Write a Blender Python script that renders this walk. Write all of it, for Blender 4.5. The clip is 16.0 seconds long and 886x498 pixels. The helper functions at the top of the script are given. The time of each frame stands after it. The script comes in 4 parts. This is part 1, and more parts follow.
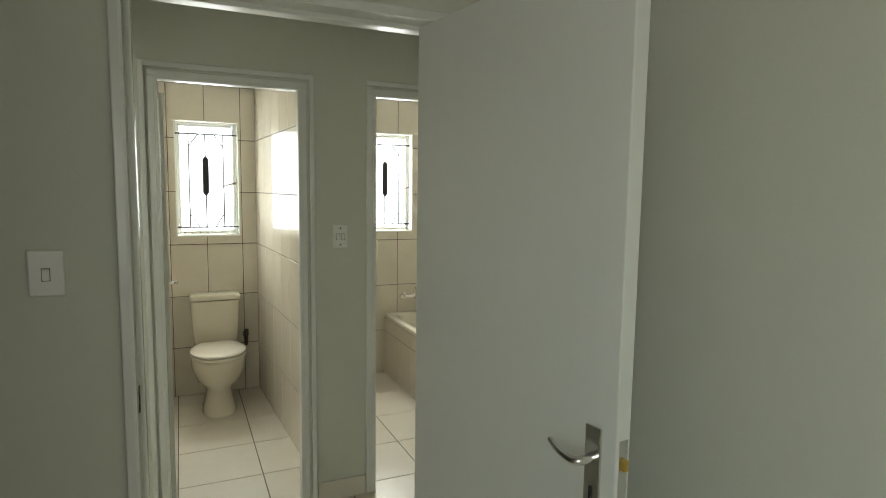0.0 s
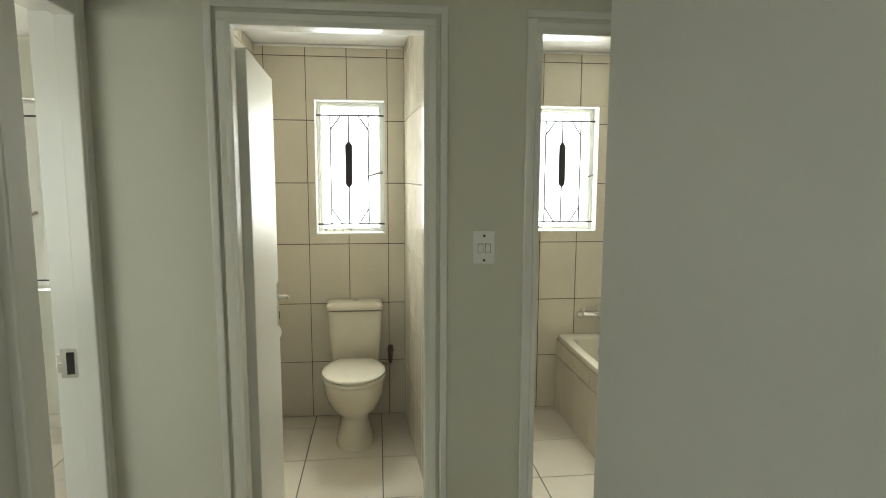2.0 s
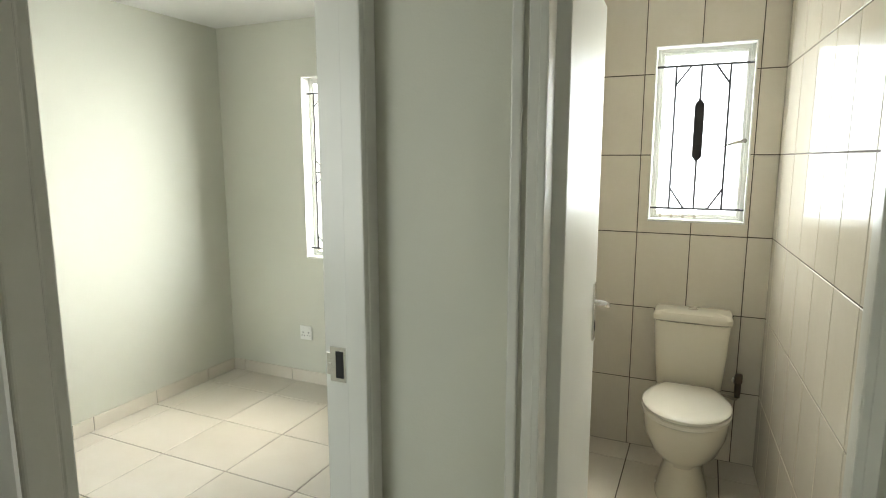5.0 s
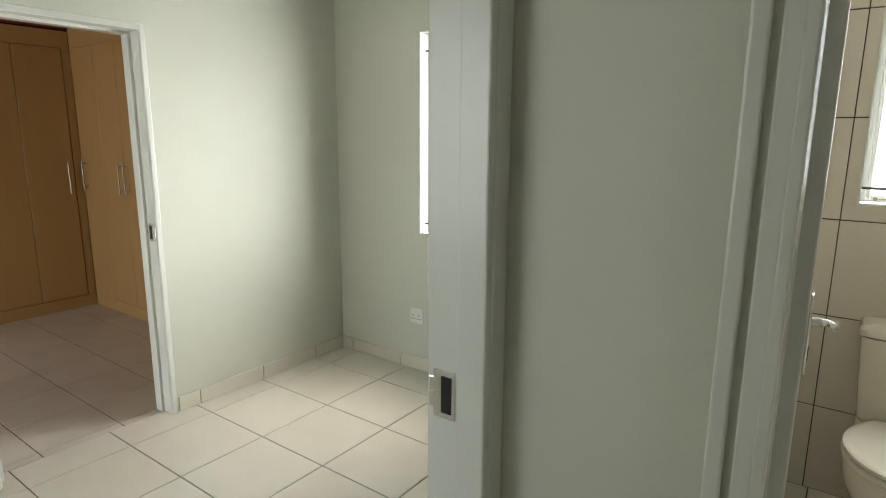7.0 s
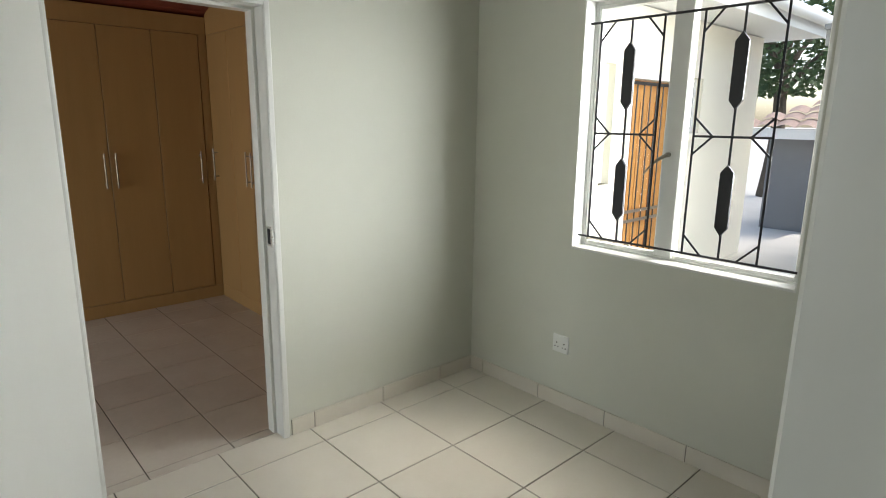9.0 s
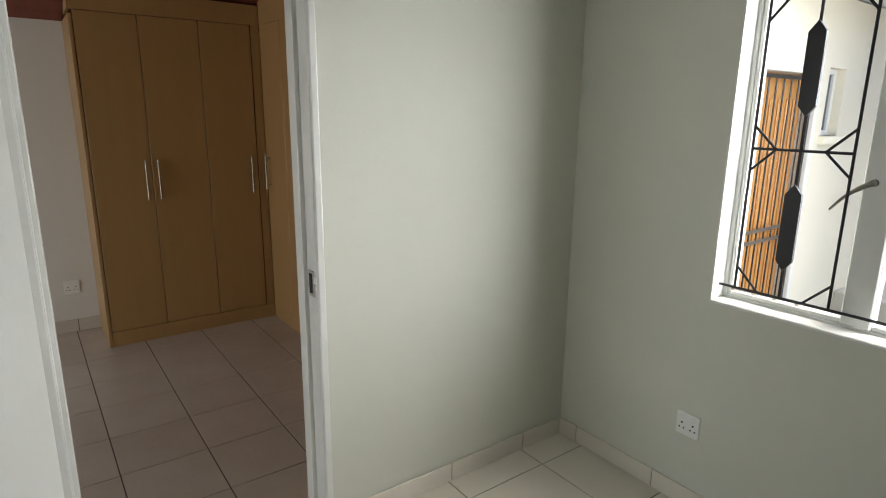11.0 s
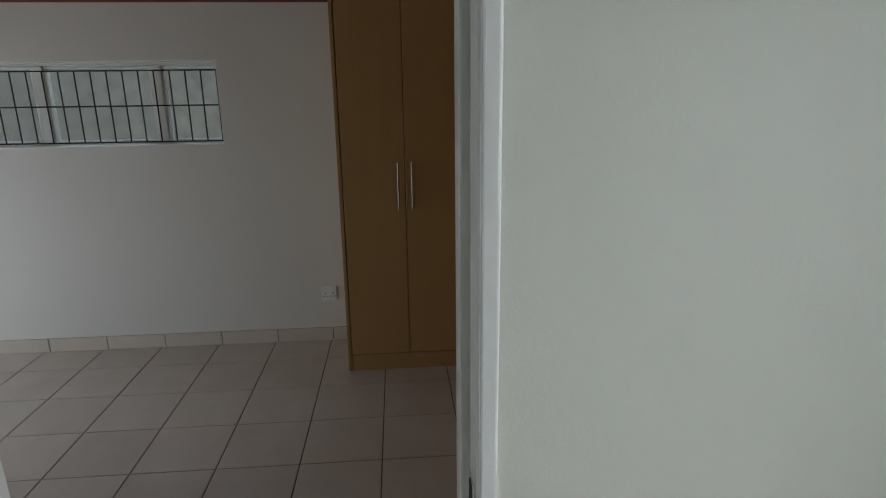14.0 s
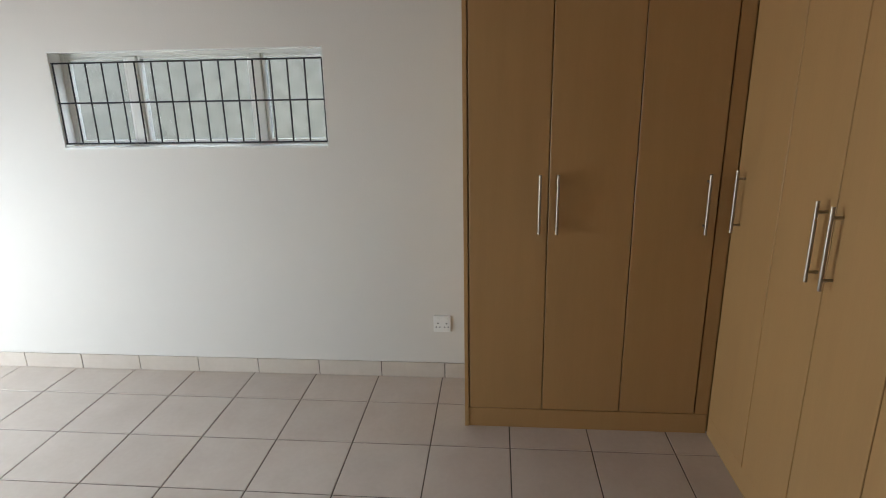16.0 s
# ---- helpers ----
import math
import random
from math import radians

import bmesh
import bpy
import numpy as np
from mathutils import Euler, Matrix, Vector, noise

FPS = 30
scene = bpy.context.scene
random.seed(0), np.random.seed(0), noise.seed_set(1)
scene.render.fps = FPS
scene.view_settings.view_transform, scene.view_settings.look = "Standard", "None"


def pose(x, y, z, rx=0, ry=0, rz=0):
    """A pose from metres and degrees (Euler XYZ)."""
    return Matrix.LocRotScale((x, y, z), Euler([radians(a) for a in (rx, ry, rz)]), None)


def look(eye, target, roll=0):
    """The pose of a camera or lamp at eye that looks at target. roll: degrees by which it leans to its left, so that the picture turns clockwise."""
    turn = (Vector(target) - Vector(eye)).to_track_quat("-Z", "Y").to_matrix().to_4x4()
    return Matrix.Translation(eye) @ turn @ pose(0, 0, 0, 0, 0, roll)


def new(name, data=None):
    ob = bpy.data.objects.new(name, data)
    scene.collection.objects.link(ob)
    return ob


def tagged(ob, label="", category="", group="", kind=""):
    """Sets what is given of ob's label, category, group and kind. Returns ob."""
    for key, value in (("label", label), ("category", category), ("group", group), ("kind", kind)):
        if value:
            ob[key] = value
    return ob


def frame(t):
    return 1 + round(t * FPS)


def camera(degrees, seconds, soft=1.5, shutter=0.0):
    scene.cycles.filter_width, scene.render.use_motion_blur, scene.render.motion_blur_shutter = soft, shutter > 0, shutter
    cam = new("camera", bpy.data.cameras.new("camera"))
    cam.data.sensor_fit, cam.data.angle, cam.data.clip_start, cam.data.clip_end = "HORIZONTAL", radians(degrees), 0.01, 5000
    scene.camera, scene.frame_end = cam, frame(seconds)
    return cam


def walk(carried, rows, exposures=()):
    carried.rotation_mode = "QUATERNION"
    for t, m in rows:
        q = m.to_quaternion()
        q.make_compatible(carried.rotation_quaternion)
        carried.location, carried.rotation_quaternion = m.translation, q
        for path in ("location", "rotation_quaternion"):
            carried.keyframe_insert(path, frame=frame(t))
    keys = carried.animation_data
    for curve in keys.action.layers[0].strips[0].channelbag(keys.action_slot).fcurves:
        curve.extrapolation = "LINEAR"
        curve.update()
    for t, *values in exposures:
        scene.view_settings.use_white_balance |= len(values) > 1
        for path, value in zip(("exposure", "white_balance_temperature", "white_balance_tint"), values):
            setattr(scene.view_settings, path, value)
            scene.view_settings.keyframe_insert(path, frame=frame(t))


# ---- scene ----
cam = camera(74.7, 16.0, soft=1.0)
PATH = [
    (0, (0.471, -0.628, 1.566), (1.293, 1.184, 1.361), 0.8),
    (0.5, (0.597, -0.393, 1.555), (1.322, 1.459, 1.345), 0.9),
    (1, (0.702, -0.167, 1.561), (1.343, 1.715, 1.345), 0.9),
    (1.5, (0.79, 0.07, 1.561), (1.236, 2.007, 1.336), 0.6),
    (2, (0.831, 0.277, 1.559), (1.054, 2.25, 1.314), 0.2),
    (2.5, (0.838, 0.502, 1.547), (0.899, 2.486, 1.302), -0.0),
    (3, (0.826, 0.675, 1.537), (0.718, 2.656, 1.281), -0.0),
    (3.5, (0.801, 0.801, 1.532), (0.449, 2.75, 1.259), -0.1),
    (4, (0.765, 0.859, 1.533), (0.221, 2.762, 1.246), -0.1),
    (4.5, (0.731, 0.894, 1.523), (0.031, 2.744, 1.232), -0.0),
    (4.7, (0.721, 0.909, 1.514), (-0.028, 2.74, 1.218), -0.0),
    (6.8, (0.502, 1.255, 1.458), (-0.608, 2.874, 1.074), 0.3),
    (7, (0.461, 1.306, 1.452), (-0.689, 2.896, 1.062), 0.4),
    (7.5, (0.358, 1.425, 1.431), (-0.969, 2.864, 1.024), 0.5),
    (8, (0.243, 1.518, 1.427), (-1.162, 2.877, 1.006), 0.6),
    (8.2, (0.182, 1.541, 1.429), (-1.234, 2.888, 1.005), 0.6),
    (10.3, (-0.338, 1.84, 1.534), (-1.85, 3.07, 1.084), 0.7),
    (10.5, (-0.411, 1.883, 1.534), (-1.944, 3.084, 1.081), 0.6),
    (11, (-0.592, 2.007, 1.53), (-2.165, 3.153, 1.069), 0.6),
    (11.5, (-0.759, 2.198, 1.544), (-2.401, 3.237, 1.068), 0.2),
    (12, (-0.921, 2.311, 1.541), (-2.66, 3.173, 1.059), 0.1),
    (12.5, (-1.184, 2.447, 1.544), (-2.996, 3.126, 1.039), -0.2),
    (13, (-1.294, 2.55, 1.559), (-3.154, 3.08, 1.049), -0.3),
    (13.5, (-1.464, 2.652, 1.568), (-3.371, 2.948, 1.044), -0.8),
    (14, (-1.619, 2.657, 1.565), (-3.544, 2.805, 1.043), -0.7),
    (14.5, (-1.767, 2.642, 1.575), (-3.693, 2.735, 1.046), -0.6),
    (15, (-1.988, 2.624, 1.597), (-3.911, 2.656, 1.045), -0.5),
    (15.1, (-2.037, 2.619, 1.601), (-3.958, 2.628, 1.043), -0.7),
    (15.5, (-2.174, 2.575, 1.604), (-4.091, 2.486, 1.041), -1.1),
    (16, (-2.312, 2.477, 1.592), (-4.224, 2.298, 1.031), -1.1),
]
EXPOSURES = [
    (0.0, 2.2, 7200, 2), (1.5, 2.35, 7300, 2), (3.0, 2.34, 7150, 2), (4.7, 2.42, 6900, 4), (7.0, 1.98, 6800, 5), (8.0, 1.65, 6600, 6),
    (10.5, 1.55, 6600, 9), (11.5, 1.17, 6500, 10), (12.5, 0.43, 6250, 9), (13.0, 0.3, 6100, 8), (13.5, 0.45, 5950, 8), (14.5, 0.92, 6200, 9), (15.5, 1.72, 6300, 8), (16.0, 2.17, 6150, 8),
]
walk(cam, [(t, look(eye, target, roll)) for t, eye, target, roll in PATH], EXPOSURES)

# ---- world, sun, exposure ----
world = bpy.data.worlds.new("overcast_sky")
scene.world = world
world.use_nodes = True
wn = world.node_tree
sky = wn.nodes.new("ShaderNodeTexSky")
sky.sky_type, sky.sun_disc = "NISHITA", False
sky.sun_elevation, sky.sun_rotation = radians(58), radians(35)
sky.air_density, sky.dust_density = 1.0, 3.0
bgn = wn.nodes["Background"]
bgn.inputs["Strength"].default_value = 0.15
wn.links.new(sky.outputs["Color"], bgn.inputs["Color"])
sun = new("sun", bpy.data.lights.new("sun", "SUN"))
sun.data.energy, sun.data.angle, sun.data.color = 0.6, radians(30), (1.0, 0.96, 0.9)
sun.matrix_world = look((6.9, 9.8, 19.0), (0, 0, 0))


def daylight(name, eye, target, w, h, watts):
    """An area lamp that stands in for sky light."""
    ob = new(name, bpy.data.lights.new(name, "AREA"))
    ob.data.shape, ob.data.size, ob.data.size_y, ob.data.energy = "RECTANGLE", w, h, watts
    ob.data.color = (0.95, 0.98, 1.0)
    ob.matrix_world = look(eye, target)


daylight("daylight_toilet", (0.66, 4.33, 1.62), (0.66, 3.0, 1.5), 0.5, 0.95, 4.7)
daylight("daylight_bath", (2.11, 4.33, 1.62), (2.11, 3.0, 1.5), 0.5, 0.95, 12.0)
daylight("daylight_room", (0.3, 5.2, 1.8), (-2.3, 2.3, 0.9), 2.4, 2.0, 72.0)
# Fill lamp added on the unseen south side; no window is known there.
daylight("room_fill_south", (-1.3, 0.04, 1.45), (-1.3, 3.0, 1.2), 1.2, 1.1, 3.4)
daylight("daylight_bedroom", (-3.6, -1.36, 0.7), (-3.85, 2.0, -0.1), 1.75, 1.15, 14.0)
daylight("daylight_strip_window", (-5.85, 0.9, 2.45), (-5.2, 0.9, 1.3), 1.4, 0.4, 4.0)
daylight("daylight_passage", (-0.16, -1.475, 1.45), (1.1, 0.2, 1.3), 0.9, 1.05, 2.7)


# ---- materials ----
def material(name, color, rough=0.5, metal=0.0, vary=0.06, scale=3.0, bump=0.0, bump_scale=60.0, stretch=(1, 1, 1),
             coat=0.0, island=0.0, second=None, rough_vary=0.0, spec=0.5):
    m = bpy.data.materials.new(name)
    m.use_nodes = True
    t = m.node_tree
    b = t.nodes["Principled BSDF"]
    b.inputs["Roughness"].default_value, b.inputs["Metallic"].default_value = rough, metal
    b.inputs["Coat Weight"].default_value = coat
    b.inputs["Specular IOR Level"].default_value = spec
    mp = t.nodes.new("ShaderNodeMapping")
    mp.inputs["Scale"].default_value = stretch
    geo = t.nodes.new("ShaderNodeNewGeometry")
    t.links.new(geo.outputs["Position"], mp.inputs["Vector"])
    n1 = t.nodes.new("ShaderNodeTexNoise")
    n1.inputs["Scale"].default_value, n1.inputs["Detail"].default_value = scale, 6
    n2 = t.nodes.new("ShaderNodeTexNoise")
    n2.inputs["Scale"].default_value, n2.inputs["Detail"].default_value = scale * 9, 4
    for n in (n1, n2):
        t.links.new(mp.outputs["Vector"], n.inputs["Vector"])
    mix = t.nodes.new("ShaderNodeMix")
    mix.data_type = "RGBA"
    dark = second or tuple(c * (1 - 2.2 * vary) for c in color)
    mix.inputs["A"].default_value = (*dark, 1)
    mix.inputs["B"].default_value = (*color, 1)
    add = t.nodes.new("ShaderNodeMath")
    add.operation = "MULTIPLY_ADD"
    add.inputs[1].default_value = 0.35
    t.links.new(n2.outputs["Fac"], add.inputs[0])
    mul = t.nodes.new("ShaderNodeMath")
    mul.operation = "MULTIPLY_ADD"
    mul.inputs[1].default_value, mul.inputs[2].default_value = 0.9, -0.15
    t.links.new(n1.outputs["Fac"], mul.inputs[0])
    t.links.new(mul.outputs[0], add.inputs[2])
    last = add
    if island:
        oi = t.nodes.new("ShaderNodeObjectInfo")
        sh = t.nodes.new("ShaderNodeMath")
        sh.operation = "MULTIPLY_ADD"
        sh.inputs[1].default_value = island
        t.links.new(oi.outputs["Random"], sh.inputs[0])
        t.links.new(last.outputs[0], sh.inputs[2])
        last = sh
    last.use_clamp = True
    t.links.new(last.outputs[0], mix.inputs["Factor"])
    t.links.new(mix.outputs["Result"], b.inputs["Base Color"])
    if rough_vary:
        rv = t.nodes.new("ShaderNodeMath")
        rv.operation = "MULTIPLY_ADD"
        rv.inputs[1].default_value, rv.inputs[2].default_value = rough_vary, rough - rough_vary / 2
        t.links.new(n1.outputs["Fac"], rv.inputs[0])
        t.links.new(rv.outputs[0], b.inputs["Roughness"])
    if bump:
        n3 = t.nodes.new("ShaderNodeTexNoise")
        n3.inputs["Scale"].default_value, n3.inputs["Detail"].default_value = bump_scale, 5
        t.links.new(mp.outputs["Vector"], n3.inputs["Vector"])
        bp = t.nodes.new("ShaderNodeBump")
        bp.inputs["Strength"].default_value, bp.inputs["Distance"].default_value = bump, 0.004
        t.links.new(n3.outputs["Fac"], bp.inputs["Height"])
        t.links.new(bp.outputs["Normal"], b.inputs["Normal"])
    return m


def glass(name, color, rough, bump=0.0, bump_scale=90.0, milky=0.0):
    m = bpy.data.materials.new(name)
    m.use_nodes = True
    t = m.node_tree
    b = t.nodes["Principled BSDF"]
    b.inputs["Base Color"].default_value = (*color, 1)
    b.inputs["Roughness"].default_value = rough
    b.inputs["Transmission Weight"].default_value = 1.0
    b.inputs["IOR"].default_value = 1.1
    geo = t.nodes.new("ShaderNodeNewGeometry")
    if bump:
        n3 = t.nodes.new("ShaderNodeTexVoronoi")
        n3.feature = "SMOOTH_F1"
        n3.inputs["Scale"].default_value = bump_scale
        t.links.new(geo.outputs["Position"], n3.inputs["Vector"])
        bp = t.nodes.new("ShaderNodeBump")
        bp.inputs["Strength"].default_value, bp.inputs["Distance"].default_value = bump, 0.004
        t.links.new(n3.outputs["Distance"], bp.inputs["Height"])
        t.links.new(bp.outputs["Normal"], b.inputs["Normal"])
    if milky:
        tr = t.nodes.new("ShaderNodeBsdfTranslucent")
        tr.inputs["Color"].default_value = (0.32, 0.335, 0.36, 1)
        mx = t.nodes.new("ShaderNodeMixShader")
        mx.inputs[0].default_value = milky
        out = t.nodes["Material Output"]
        t.links.new(b.outputs[0], mx.inputs[1])
        t.links.new(tr.outputs[0], mx.inputs[2])
        t.links.new(mx.outputs[0], out.inputs["Surface"])
    return m


PAINT = material("wall_paint", (0.66, 0.66, 0.572), 0.62, vary=0.025, scale=1.1, bump=0.12, bump_scale=160, rough_vary=0.1)
PAINT_BED = material("bedroom_wall_paint", (0.73, 0.705, 0.648), 0.6, vary=0.03, scale=1.1, bump=0.15, bump_scale=140, rough_vary=0.1)
CEIL = material("ceiling_paint", (0.82, 0.82, 0.80), 0.7, vary=0.02, scale=1.5, bump=0.06, bump_scale=120)
REDWOOD = material("red_stained_boards", (0.23, 0.052, 0.03), 0.5, vary=0.2, scale=4, stretch=(0.3, 6, 1), bump=0.2)
ENAMEL = material("white_enamel", (0.79, 0.79, 0.745), 0.24, vary=0.03, scale=2.5, bump=0.10, bump_scale=45, rough_vary=0.12)
LEAFPAINT = material("door_paint", (0.78, 0.785, 0.74), 0.34, vary=0.03, scale=2, bump=0.16, bump_scale=26, stretch=(1, 1, 0.06), rough_vary=0.12)
WALLTILE = material("cream_wall_tile", (0.71, 0.66, 0.565), 0.13, vary=0.07, scale=5, second=(0.63, 0.575, 0.475), island=0.22,
                    bump=0.05, bump_scale=14, rough_vary=0.05, spec=0.3)
GROUT = material("brown_grout", (0.12, 0.095, 0.07), 0.85, vary=0.2, scale=8, bump=0.3)
FLOORTILE = material("cream_floor_tile", (0.76, 0.71, 0.625), 0.26, vary=0.08, scale=6, second=(0.685, 0.63, 0.535), island=0.3,
                     bump=0.06, bump_scale=40)
# Bedroom floor tile, toned darker than FLOORTILE; the bedroom's shade is partly in this colour.
BEDTILE = material("shaded_floor_tile", (0.66, 0.60, 0.52), 0.26, vary=0.12, scale=4.5, second=(0.50, 0.43, 0.355), island=0.3,
                   bump=0.07, bump_scale=40)
FLOORGROUT = material("floor_grout", (0.16, 0.135, 0.105), 0.9, vary=0.25, scale=6, bump=0.3)
CERAMIC = material("cream_ceramic", (0.73, 0.68, 0.56), 0.10, vary=0.015, scale=4, coat=0.5)
ACRYLIC = material("cream_acrylic", (0.76, 0.72, 0.62), 0.16, vary=0.015, scale=4, coat=0.3)
CHROME = material("chrome", (0.80, 0.79, 0.77), 0.22, 1.0, vary=0.05, scale=20, rough_vary=0.08)
BRUSHED = material("brushed_steel", (0.40, 0.355, 0.295), 0.4, 1.0, vary=0.05, scale=30, stretch=(1, 1, 0.1))
PEWTER = material("grey_pewter", (0.30, 0.28, 0.23), 0.45, 0.7, vary=0.15, scale=20)
BRASS = material("brass", (0.75, 0.52, 0.15), 0.3, 1.0, vary=0.08, scale=20)
DARKMETAL = material("tarnished_metal", (0.16, 0.13, 0.10), 0.45, 0.8, vary=0.2, scale=20)
BLACKIRON = material("black_painted_iron", (0.012, 0.012, 0.014), 0.42, vary=0.1, scale=15, bump=0.1)
PLASTIC = material("white_plastic", (0.85, 0.85, 0.81), 0.35, vary=0.02, scale=6)
# Shade inside holes and gaps, painted near-black on small solid pieces.
RECESS_SHADE = material("recess_shade", (0.02, 0.02, 0.02), 0.8, vary=0.1)
PAPER = material("tissue_paper", (0.86, 0.85, 0.83), 0.95, vary=0.03, scale=20, bump=0.2, bump_scale=200)
MAPLE = material("maple_foil", (0.455, 0.273, 0.112), 0.36, vary=0.06, scale=2.6, second=(0.378, 0.222, 0.086), stretch=(5, 5, 0.5),
                 bump=0.05, bump_scale=50, rough_vary=0.1)
MAPLE_EDGE = material("maple_edging", (0.49, 0.32, 0.15), 0.4, vary=0.08, scale=4, stretch=(4, 4, 0.4))
FROST = glass("frosted_glass", (0.4, 0.42, 0.45), 0.35, bump=0.4, bump_scale=70, milky=0.75)
CLEAR = glass("clear_glass", (0.97, 0.98, 0.98), 0.0)
PEBBLE = glass("pebbled_glass", (0.9, 0.93, 0.9), 0.04, bump=1.0, bump_scale=55)
RENDER_OUT = material("cream_outside_plaster", (0.80, 0.76, 0.64), 0.85, vary=0.06, scale=1.2, bump=0.3, bump_scale=90)
ROUGHCAST = material("grey_roughcast", (0.42, 0.42, 0.37), 0.95, vary=0.28, scale=9, bump=0.9, bump_scale=35)
GREYWALL = material("grey_painted_plaster", (0.20, 0.205, 0.215), 0.8, vary=0.1, scale=1.5, bump=0.2)
CONCRETE = material("pale_concrete", (0.50, 0.48, 0.44), 0.9, vary=0.12, scale=1.2, bump=0.3, bump_scale=40)
VARNISH = material("varnished_door_wood", (0.60, 0.29, 0.085), 0.3, vary=0.15, scale=2.5, stretch=(6, 6, 0.6), bump=0.1)
ROOFTILE = material("terracotta_roof_tile", (0.40, 0.28, 0.22), 0.8, vary=0.15, scale=3, bump=0.3, bump_scale=30)
ROOFWHITE = material("white_fascia_paint", (0.75, 0.75, 0.73), 0.5, vary=0.05, scale=2)
ROOFSHEET = material("grey_roof_sheet", (0.30, 0.31, 0.32), 0.5, 0.4, vary=0.1, scale=3)
LEAFGREEN = material("foliage_green", (0.07, 0.12, 0.03), 0.7, vary=0.3, scale=2)
BARK = material("bark", (0.12, 0.09, 0.06), 0.9, vary=0.2, scale=10, bump=0.6)
DARKGLASS = material("window_glass_outside", (0.16, 0.19, 0.21), 0.06, vary=0.2, scale=1)


# ---- mesh helpers ----
def box(bm, x0, x1, y0, y1, z0, z1, bevel=0.0, seg=1):
    r = bmesh.ops.create_cube(bm, size=1.0)
    vs = r["verts"]
    for v in vs:
        v.co = Vector((x0 + (v.co.x + 0.5) * (x1 - x0), y0 + (v.co.y + 0.5) * (y1 - y0), z0 + (v.co.z + 0.5) * (z1 - z0)))
    if bevel:
        es = {e for v in vs for e in v.link_edges}
        bmesh.ops.bevel(bm, geom=list(es), offset=bevel, segments=seg, profile=0.5, affect="EDGES")
    return bm


def boxes(*specs, bevel=0.0, seg=1):
    bm = bmesh.new()
    for s in specs:
        box(bm, *s, bevel=bevel, seg=seg)
    return bm


def tube(bm, pts, r, sides=8, caps=True):
    pts = [Vector(p) for p in pts]
    rings = []
    for i, p in enumerate(pts):
        d = (pts[min(i + 1, len(pts) - 1)] - pts[max(i - 1, 0)]).normalized()
        a = d.orthogonal().normalized() if i == 0 else (u - d * u.dot(d)).normalized()
        u = a
        b = d.cross(a)
        rr = r[i] if isinstance(r, (list, tuple)) else r
        rings.append([bm.verts.new(p + rr * (math.cos(k * math.tau / sides) * a + math.sin(k * math.tau / sides) * b)) for k in range(sides)])
    for p, q in zip(rings, rings[1:]):
        for k in range(sides):
            bm.faces.new((p[k], p[(k + 1) % sides], q[(k + 1) % sides], q[k]))
    if caps:
        bm.faces.new(rings[0][::-1])
        bm.faces.new(rings[-1])
    return bm


def arc(points, n=6):
    """A smooth run of places through the given ones."""
    pts = [Vector(p) for p in points]
    out = []
    for i in range(len(pts) - 1):
        a, b, c, d = pts[max(i - 1, 0)], pts[i], pts[i + 1], pts[min(i + 2, len(pts) - 1)]
        for k in range(n):
            s = k / n
            out.append(0.5 * (2 * b + (c - a) * s + (2 * a - 5 * b + 4 * c - d) * s * s + (3 * b - a - 3 * c + d) * s ** 3))
    return out + [pts[-1]]


def loft(bm, rings, n=36, cap0=True, cap1=True):
    """Rings of (cx, cy, z, rx, ry_front, ry_back, power); the front is towards -y."""
    made = []
    for cx, cy, z, rx, rf, rb, pw in rings:
        row = []
        for k in range(n):
            a = k * math.tau / n
            c, s = math.cos(a), math.sin(a)
            x = math.copysign(abs(c) ** (2 / pw), c) * rx
            y = math.copysign(abs(s) ** (2 / pw), s) * (rb if s > 0 else rf)
            row.append(bm.verts.new((cx + x, cy + y, z)))
        made.append(row)
    for p, q in zip(made, made[1:]):
        for k in range(n):
            bm.faces.new((p[k], p[(k + 1) % n], q[(k + 1) % n], q[k]))
    if cap0:
        bm.faces.new(made[0][::-1])
    if cap1:
        bm.faces.new(made[-1])
    return bm


def part(name, bm, mat, parent=None, label="", smooth=False):
    me = bpy.data.meshes.new(name)
    bmesh.ops.recalc_face_normals(bm, faces=bm.faces[:])
    if smooth:
        for f in bm.faces:
            f.smooth = True
        for e in bm.edges:
            if len(e.link_faces) == 2 and e.calc_face_angle(0) > 0.7:
                e.smooth = False
    bm.to_mesh(me)
    bm.free()
    me.materials.append(mat)
    ob = new(name, me)
    if parent is not None:
        ob.parent = parent
    if label:
        ob["label"] = label
    return ob


def thing(name, label, category, m=None, kind="", group=""):
    ob = new(name)
    ob.empty_display_size = 0.1
    if m is not None:
        ob.matrix_basis = m
    return tagged(ob, label, category, group, kind)


def structure(name, bm, mat, label, category="wall"):
    return tagged(part(name, bm, mat), label, category, kind="structure")


